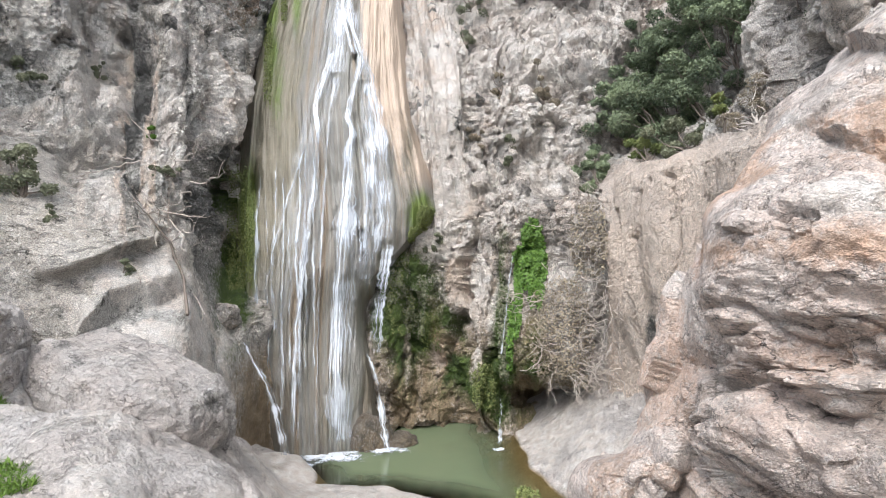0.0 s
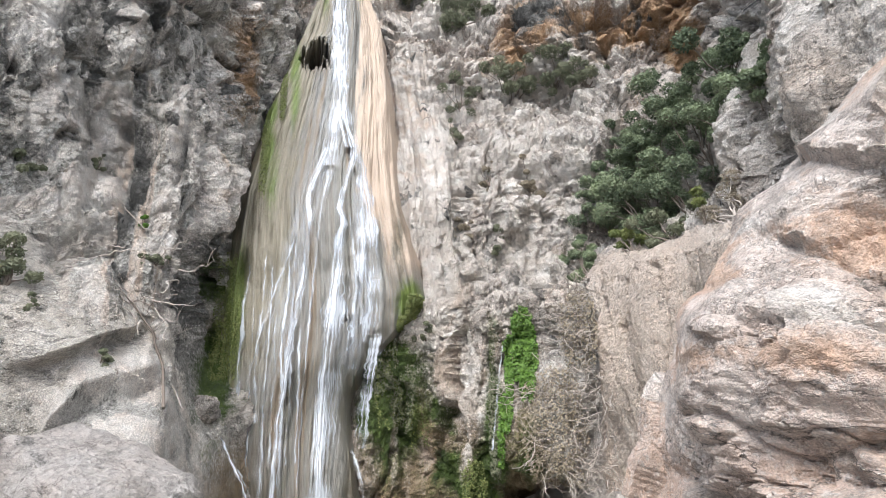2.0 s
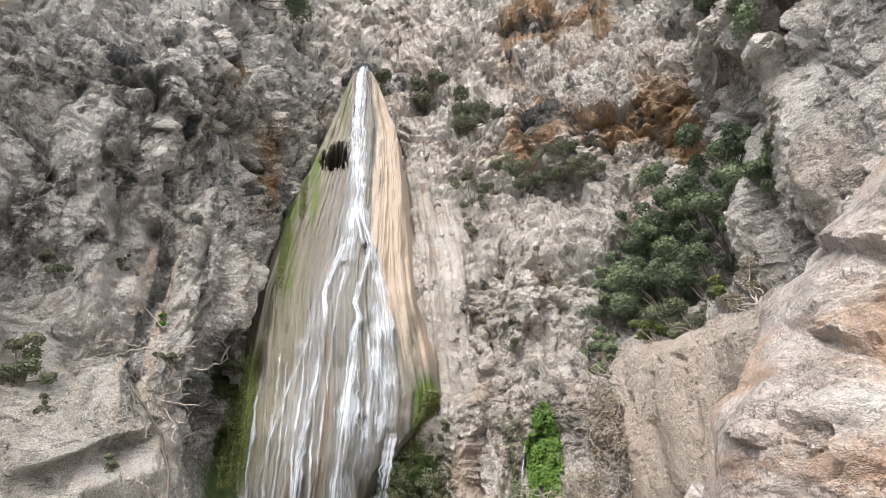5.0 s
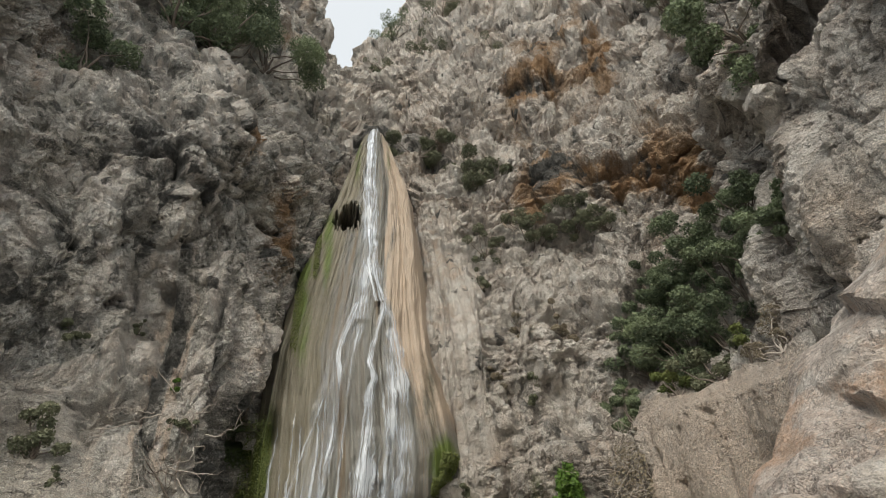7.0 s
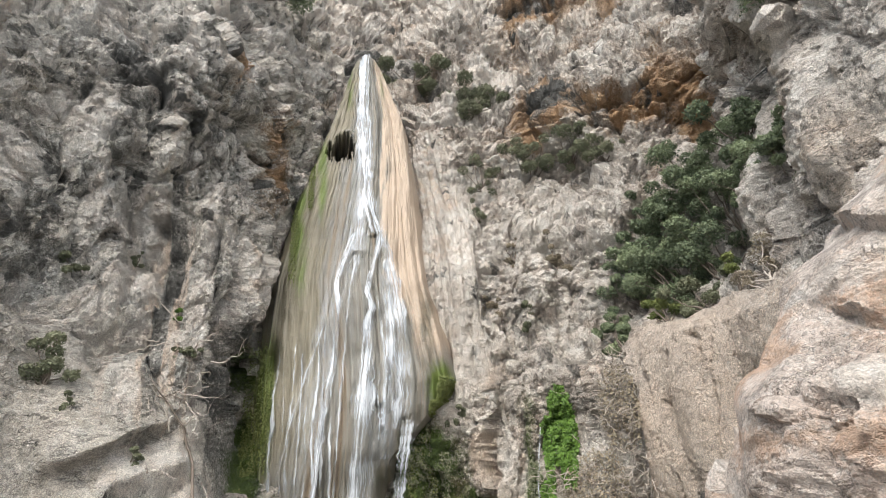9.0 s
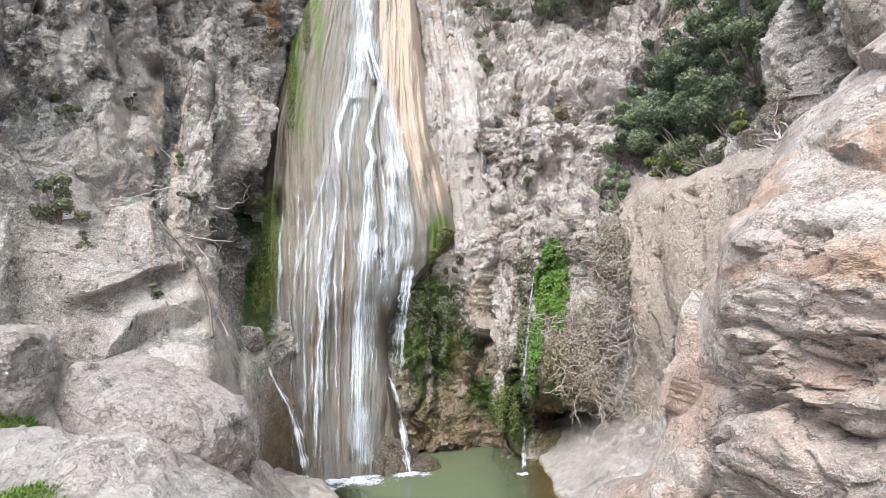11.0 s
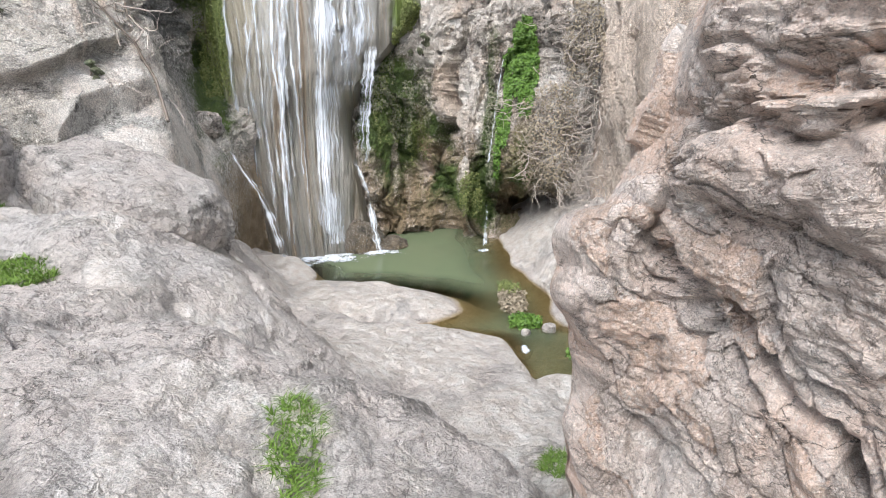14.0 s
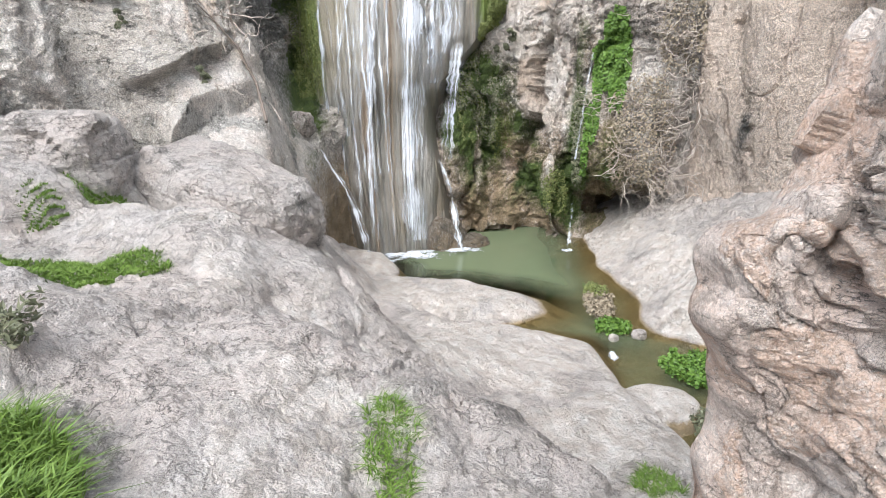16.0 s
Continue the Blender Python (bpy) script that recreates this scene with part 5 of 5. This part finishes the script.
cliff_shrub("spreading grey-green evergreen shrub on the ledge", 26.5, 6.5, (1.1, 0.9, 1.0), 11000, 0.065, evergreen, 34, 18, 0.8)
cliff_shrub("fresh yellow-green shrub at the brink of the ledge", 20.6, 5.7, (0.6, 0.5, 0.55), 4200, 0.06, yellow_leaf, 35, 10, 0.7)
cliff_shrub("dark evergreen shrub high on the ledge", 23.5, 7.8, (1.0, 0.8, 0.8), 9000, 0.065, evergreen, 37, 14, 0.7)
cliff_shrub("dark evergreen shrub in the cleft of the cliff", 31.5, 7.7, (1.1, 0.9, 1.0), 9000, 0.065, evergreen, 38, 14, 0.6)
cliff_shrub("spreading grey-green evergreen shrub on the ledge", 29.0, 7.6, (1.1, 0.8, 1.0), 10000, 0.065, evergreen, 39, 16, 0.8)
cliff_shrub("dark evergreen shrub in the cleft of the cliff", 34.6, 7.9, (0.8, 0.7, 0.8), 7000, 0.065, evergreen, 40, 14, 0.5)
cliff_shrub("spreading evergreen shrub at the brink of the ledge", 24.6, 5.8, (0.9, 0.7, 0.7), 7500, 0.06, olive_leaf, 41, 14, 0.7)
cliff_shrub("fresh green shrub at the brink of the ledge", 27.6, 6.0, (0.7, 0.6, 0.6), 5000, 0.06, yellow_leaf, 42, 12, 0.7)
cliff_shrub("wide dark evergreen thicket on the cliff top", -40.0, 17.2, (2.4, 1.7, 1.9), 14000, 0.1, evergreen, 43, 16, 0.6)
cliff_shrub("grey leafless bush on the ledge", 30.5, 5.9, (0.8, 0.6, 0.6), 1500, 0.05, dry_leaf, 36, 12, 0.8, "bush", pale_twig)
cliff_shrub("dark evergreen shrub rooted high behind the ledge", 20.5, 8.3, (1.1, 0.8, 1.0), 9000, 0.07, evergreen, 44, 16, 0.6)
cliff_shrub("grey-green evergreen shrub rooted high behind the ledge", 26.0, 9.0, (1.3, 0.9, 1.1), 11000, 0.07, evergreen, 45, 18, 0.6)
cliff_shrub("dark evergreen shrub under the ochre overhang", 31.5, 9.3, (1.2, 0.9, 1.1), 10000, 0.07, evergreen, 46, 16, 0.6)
# bushes up the cliff
for k, (a, z, sx, sz, n, mat, text) in enumerate((
    (-6.0, 17.4, 1.6, 1.4, 4600, olive_leaf, "olive-green bush beside the top of the fall"),
    (1.5, 15.0, 1.5, 2.2, 5200, olive_leaf, "dark bushy shrub clinging to the cliff"),
    (8.1, 12.0, 1.0, 0.9, 2200, olive_leaf, "grey-green bush on the cliff face"),
    (13.1, 12.3, 1.0, 0.9, 2200, olive_leaf, "grey-green bush on the cliff face"),
    (17.2, 11.7, 0.9, 0.8, 1800, olive_leaf, "grey-green bush on the cliff face"),
    (2.3, 11.2, 0.7, 0.9, 1400, olive_leaf, "small green bush in a crack of the cliff"),
    (-47.5, 13.0, 1.5, 1.5, 4200, evergreen, "dark evergreen tree crown high on the cliff"),
    (-34.3, 18.2, 2.9, 2.0, 10000, evergreen, "wide dark evergreen thicket on the cliff top"),
    (-28.0, 18.8, 2.5, 1.9, 8000, evergreen, "wide dark evergreen thicket on the cliff top"),
    (38.0, 12.3, 1.7, 1.7, 7000, evergreen, "dark evergreen shrub hanging from the overhang"),
    (31.0, 20.0, 1.2, 1.0, 1800, olive_leaf, "grey-green bush high on the cliff"),
    (-1.8, 34.4, 2.2, 1.5, 1800, olive_leaf, "distant bush on the upper cliff"),
    (-10.0, 34.4, 2.0, 1.6, 1800, evergreen, "distant bush on the skyline"),
    (6.1, 27.4, 1.3, 1.2, 1400, olive_leaf, "distant bush on the upper cliff"),
    (-11.5, 28.0, 1.2, 1.5, 1300, olive_leaf, "distant bush on the upper cliff"),
    (-5.0, 31.0, 1.5, 1.0, 1200, olive_leaf, "distant bush on the upper cliff"),
    (1.4, 9.6, 0.35, 0.8, 900, olive_leaf, "narrow grey-green bush hanging on pale rock"),
    (2.2, 6.7, 0.3, 0.6, 800, dry_leaf, "withered grass hanging on pale rock"),
    (6.5, 6.4, 0.3, 0.8, 1000, olive_leaf, "narrow grey-green bush hanging on pale rock"),
    (5.4, 8.2, 0.35, 0.7, 900, dry_leaf, "withered bush hanging on pale rock"),
    (10.0, 8.0, 0.45, 0.7, 1000, dry_leaf, "withered bush hanging on pale rock"),
    (-40.4, 4.7, 0.55, 0.6, 1300, olive_leaf, "grey-green bush on the grey cliff"),
    (-40.6, 6.9, 0.4, 0.25, 600, olive_leaf, "small green plant in a crack of the cliff"),
    (-35.2, 7.3, 0.2, 0.25, 350, olive_leaf, "small green plant in a crack of the cliff"),
    (-30.8, 5.95, 0.16, 0.16, 300, ivy_leaf, "small bright plant in a crack of the cliff"),
    (-29.5, 5.25, 0.28, 0.15, 350, olive_leaf, "small green plant on a rock nose"),
    (-32.9, 3.55, 0.22, 0.2, 380, olive_leaf, "small green plant on a rock shelf"),
    (-38.2, 4.35, 0.15, 0.2, 250, olive_leaf, "small green plant in a crack of the cliff"),
    (-41.2, 3.0, 0.3, 0.2, 400, olive_leaf, "small green plant in a crack of the cliff"),
    (-1.8, 4.1, 0.35, 0.3, 600, olive_leaf, "small bush in a hollow beside the fall"),
)):
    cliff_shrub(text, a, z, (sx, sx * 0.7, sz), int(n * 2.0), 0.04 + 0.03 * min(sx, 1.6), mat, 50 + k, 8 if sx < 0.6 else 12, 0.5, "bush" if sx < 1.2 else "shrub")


# ivy, moss cushions and hanging brushwood beside the small fall
def creeper(name, label, patch, count, leaf, material, seed, depth=0.12, category="ivy", radius=cliff_radius):
    """Leaves that hug the cliff inside soft patches of (bearing, height, half-width, half-height)."""
    rng = np.random.RandomState(seed)
    at = []
    for a, z, sa, sz, share in patch:
        n = int(count * share)
        q = rng.uniform(-1, 1, (n * 2, 2))
        keep = np.abs(q[:, 0]) ** 2.5 + np.abs(q[:, 1]) ** 2.5 < 0.8 + 0.5 * perlin(q[:, 0] * 3, q[:, 1] * 3, q[:, 0] * 0, seed)
        q = q[keep][:n]
        A, Z = a + q[:, 0] * sa, z + q[:, 1] * sz
        R = radius(A, Z) - depth * rng.uniform(0, 1, len(A)) - 0.5 * depth * (1 + perlin(A * 1.5, Z * 3, A * 0, seed + 1))
        at.append(np.stack([AXIS_X + R * np.sin(np.radians(A)), AXIS_Y + R * np.cos(np.radians(A)), Z], -1))
    at = np.concatenate(at)
    out = unit(np.stack([-(at[:, 0] - AXIS_X), -(at[:, 1] - AXIS_Y), 0.6 * np.hypot(at[:, 0], at[:, 1])], -1))
    return tagged(new(name, leaves(name, at, out, leaf, rng, material, 0.8)), label, category, kind="stuff")


creeper("ivy", "bright green ivy hanging beside the small fall", ((8.6, 4.25, 1.3, 0.62, 0.38), (8.0, 3.75, 1.7, 0.6, 0.32), (8.9, 3.2, 0.9, 0.4, 0.17), (9.1, 3.8, 1.1, 0.75, 0.3), (7.0, 3.1, 0.5, 0.7, 0.08), (6.5, 2.6, 0.7, 0.4, 0.07), (6.0, 2.0, 0.4, 0.5, 0.05)), 7000, 0.06, ivy_leaf, 201)
creeper("ferns", "green moss and fern on the wet rock under the lip", ((-6.3, 3.7, 1.6, 1.0, 0.4), (-4.4, 2.9, 1.6, 0.9, 0.3), (5.4, 2.3, 0.7, 1.3, 0.3)), 4200, 0.045, olive_leaf, 202, 0.08, "moss")
creeper("ferns", "yellow-green moss on the wet rock under the lip", ((-5.6, 3.2, 1.9, 1.1, 0.5), (-2.6, 2.2, 1.2, 0.6, 0.2), (3.2, 1.1, 1.4, 0.6, 0.3)), 4200, 0.035, yellow_leaf, 206, 0.06, "moss")
creeper("ferns", "green moss hanging in the cave beside the fall", ((-22.7, 4.6, 1.2, 1.5, 0.6), (-23.2, 3.4, 1.0, 0.6, 0.4)), 3000, 0.04, yellow_leaf, 203, 0.08, "moss")
creeper("ferns", "green moss fringe on the lip of the apron", ((-2.9, 4.85, 1.3, 0.3, 0.6), (-4.2, 4.45, 0.9, 0.2, 0.4)), 2200, 0.04, yellow_leaf, 207, 0.10, "moss", apron_radius)
creeper("ferns", "green moss streaks on the wet tufa", ((-21.9, 4.6, 0.9, 1.4, 0.4), (-20.0, 8.6, 0.5, 1.4, 0.3), (-18.4, 10.6, 0.4, 1.2, 0.3)), 3600, 0.035, yellow_leaf, 208, 0.05, "moss", apron_radius)
creeper("dead_leaves", "brown dead leaves caught in hanging brushwood", ((11.5, 2.3, 3.6, 1.3, 0.7), (14.5, 4.3, 2.2, 0.9, 0.3)), 3600, 0.05, dry_leaf, 204, 0.2, "dead leaves")


def brushwood(name, label, a0, a1, z0, z1, count, seed, length=0.9, material=pale_twig):
    rng = np.random.RandomState(seed)
    lines = []
    for _ in range(count):
        a, z = rng.uniform(a0, a1), rng.uniform(z0, z1)
        p = np.array(wall(a, z, 0.02))
        out = unit(np.array([-(p[0] - AXIS_X), -(p[1] - AXIS_Y), 0.0]))
        way = unit(out * rng.uniform(0.2, 0.7) + np.array([rng.normal() * 0.8, 0, rng.normal() * 0.6 - 0.3]))
        q = p + way * length * rng.uniform(0.4, 1.2)
        stem = bent(p, q, rng, 0.5, 9)
        lines.append((stem, 0.012, 0.005))
        for _ in range(3):
            s = stem[rng.randint(3, 9)]
            lines.append((bent(s, s + unit(way + rng.normal(size=3) * 0.8) * length * rng.uniform(0.2, 0.5), rng, 0.5, 6), 0.005, 0.002))
    return tagged(new(name, tubes(name, lines, material, 4)), label, "brushwood", kind="stuff")


brushwood("brushwood", "tangle of pale leafless twigs hanging on the cliff", 9.5, 17.5, 1.0, 3.4, 130, 301, 0.9)
brushwood("brushwood", "tangle of pale leafless twigs hanging on the cliff", 12.5, 16.5, 3.4, 5.4, 80, 302, 0.7)
brushwood("brushwood", "grey leafless creeper on the grey cliff", -33, -27, 3.4, 5.8, 26, 303, 0.9, pale_twig)


# ---- grass ----
def grass(name, label, places, height, seed, material=grass_blade, width=0.012, lean=0.5):
    """Bent blades on the ground at the places given."""
    rng = np.random.RandomState(seed)
    x, y = places[:, 0], places[:, 1]
    z = on_ground(x, y) - 0.01
    n = len(x)
    p = np.stack([x, y, z], -1)
    h = height * rng.uniform(0.45, 1.2, (n, 1))
    way = np.concatenate([rng.normal(size=(n, 2)) * lean, np.ones((n, 1))], 1)
    way = unit(way) * h
    side = unit(np.stack([rng.normal(size=n), rng.normal(size=n), np.zeros(n)], -1)) * width
    droop = np.concatenate([way[:, :2] * 0.8, -0.15 * h], 1)
    v = np.stack([p - side, p + side, p + way * 0.55 + side * 0.7, p + way * 0.55 - side * 0.7, p + way + droop + side * 0.1, p + way + droop - side * 0.1], 1)
    i = np.arange(n)[:, None] * 6
    f = np.concatenate([i + np.array([[0, 1, 2, 3]]), i + np.array([[3, 2, 4, 5]])])
    return tagged(new(name, mesh_of(name, v.reshape(-1, 3), f, material, {"tone": np.repeat(rng.uniform(0, 1, n), 6)}, smooth=False)), label, "grass", kind="stuff")


def patch(cx, cy, rx, ry, turn, n, seed, gaps=0.5):
    rng = np.random.RandomState(seed)
    q = rng.uniform(-1, 1, (n * 3, 2))
    keep = (q ** 2).sum(1) < 0.85 + gaps * perlin(q[:, 0] * 2.5, q[:, 1] * 2.5, q[:, 0] * 0, seed)
    q = q[keep][:n] * np.array([rx, ry])
    c, s = math.cos(radians(turn)), math.sin(radians(turn))
    return np.stack([cx + q[:, 0] * c - q[:, 1] * s, cy + q[:, 0] * s + q[:, 1] * c], -1)


grass("grass", "short bright green grass on the rock terrace", patch(-4.05, 3.0, 1.25, 0.32, 8, 9000, 1), 0.06, 401, width=0.007)
grass("grass", "short bright green grass on the rock terrace", patch(-4.62, 4.5, 0.4, 0.28, 0, 2600, 2), 0.06, 402, width=0.007)
grass("grass", "short bright green grass on the rock terrace", patch(-4.75, 3.85, 0.25, 0.15, 0, 900, 3), 0.05, 403, width=0.007)
grass("grass", "tall lush green grass beside the rock hump", patch(-1.78, 0.42, 0.40, 0.45, 40, 6500, 4), 0.15, 404, width=0.006, lean=0.55)
grass("grass_tuft", "green tuft growing in a crack of the rock", patch(-0.44, 1.36, 0.13, 0.34, 14, 1100, 5, 0.9), 0.07, 405, width=0.005, lean=0.8)
grass("grass_tuft", "green tuft growing at the foot of the slab", patch(1.26, 2.75, 0.17, 0.22, 20, 600, 6, 0.9), 0.08, 406, width=0.006, lean=0.8)


def cress(name, label, cx, cy, rx, ry, z, count, leaf, material, seed):
    rng = np.random.RandomState(seed)
    p = patch(cx, cy, rx, ry, 0, count, seed, 0.6)
    at = np.concatenate([p, (z + rng.uniform(0, 0.10, len(p)))[:, None]], 1)
    out = unit(np.concatenate([rng.normal(size=(len(p), 2)) * 0.4, np.ones((len(p), 1))], 1))
    return tagged(new(name, leaves(name, at, out, leaf, rng, material, 0.8)), label, "water plants", kind="stuff")


cress("water_cress", "bright green water plants at the pool outlet", 1.50, 6.40, 0.27, 0.25, 0.0, 1300, 0.05, ivy_leaf, 501)
cress("water_cress", "bright green water plants in the stream", 2.42, 5.40, 0.5, 0.42, -0.05, 2800, 0.05, ivy_leaf, 502)
cress("water_cress", "pale withered water plants at the pool edge", 1.42, 7.2, 0.26, 0.55, 0.0, 1500, 0.05, dry_leaf, 503)
cress("water_cress", "pale withered water plants at the pool edge", 1.42, 7.7, 0.2, 0.3, 0.02, 600, 0.05, yellow_leaf, 504)
cress("water_cress", "green water plants below the pale stone", 2.25, 4.2, 0.28, 0.3, -0.05, 700, 0.05, olive_leaf, 505)


def weed():
    """The grey-green herb beside the hump."""
    rng = np.random.RandomState(77)
    x, y = -2.27, 1.2
    base = np.array([x, y, float(on_ground(x, y))])
    thing = tagged(new("herb"), "grey-green leafy herb beside the rock hump", "herb")
    lines, at = [], []
    for k in range(9):
        tip = base + np.array([rng.normal() * 0.13, rng.normal() * 0.13, rng.uniform(0.12, 0.28)])
        st = bent(base, tip, rng, 0.3, 7)
        lines.append((st, 0.004, 0.002))
        at += [s + rng.normal(size=3) * 0.02 for s in st[2:] for _ in range(5)]
    part("stems", tubes("stems", lines, pale_twig, 4), thing)
    at = np.array(at)
    part("foliage", leaves("foliage", at, unit(rng.normal(size=(len(at), 3)) + [0, 0, 0.8]), 0.06, rng, olive_leaf, 0.4), thing)


weed()


def dead_branch():
    rng = np.random.RandomState(91)
    thing = tagged(new("dead_branch"), "bare grey creeper stem bent across the cliff foot", "branch")
    spine = [wall(-27.2, 3.05, 0.25), wall(-27.8, 3.6, 0.15), wall(-29.0, 4.1, 0.15), wall(-30.6, 4.5, 0.15), wall(-33.0, 4.9, 0.12)]
    line = path_of(spine, 40) + np.cumsum(rng.normal(size=(40, 3)) * 0.006, 0)
    part("stem", tubes("stem", [(line, 0.025, 0.006)], bark, 6), thing)
    for k in range(12):
        p = line[rng.randint(6, 39)]
        q = p + np.array([rng.normal() * 0.35, -0.15, rng.uniform(0.05, 0.6)])
        part("twig", tubes("twig", [(bent(p, q, rng, 0.5, 9), 0.006, 0.002)], bark, 4), thing)


dead_branch()
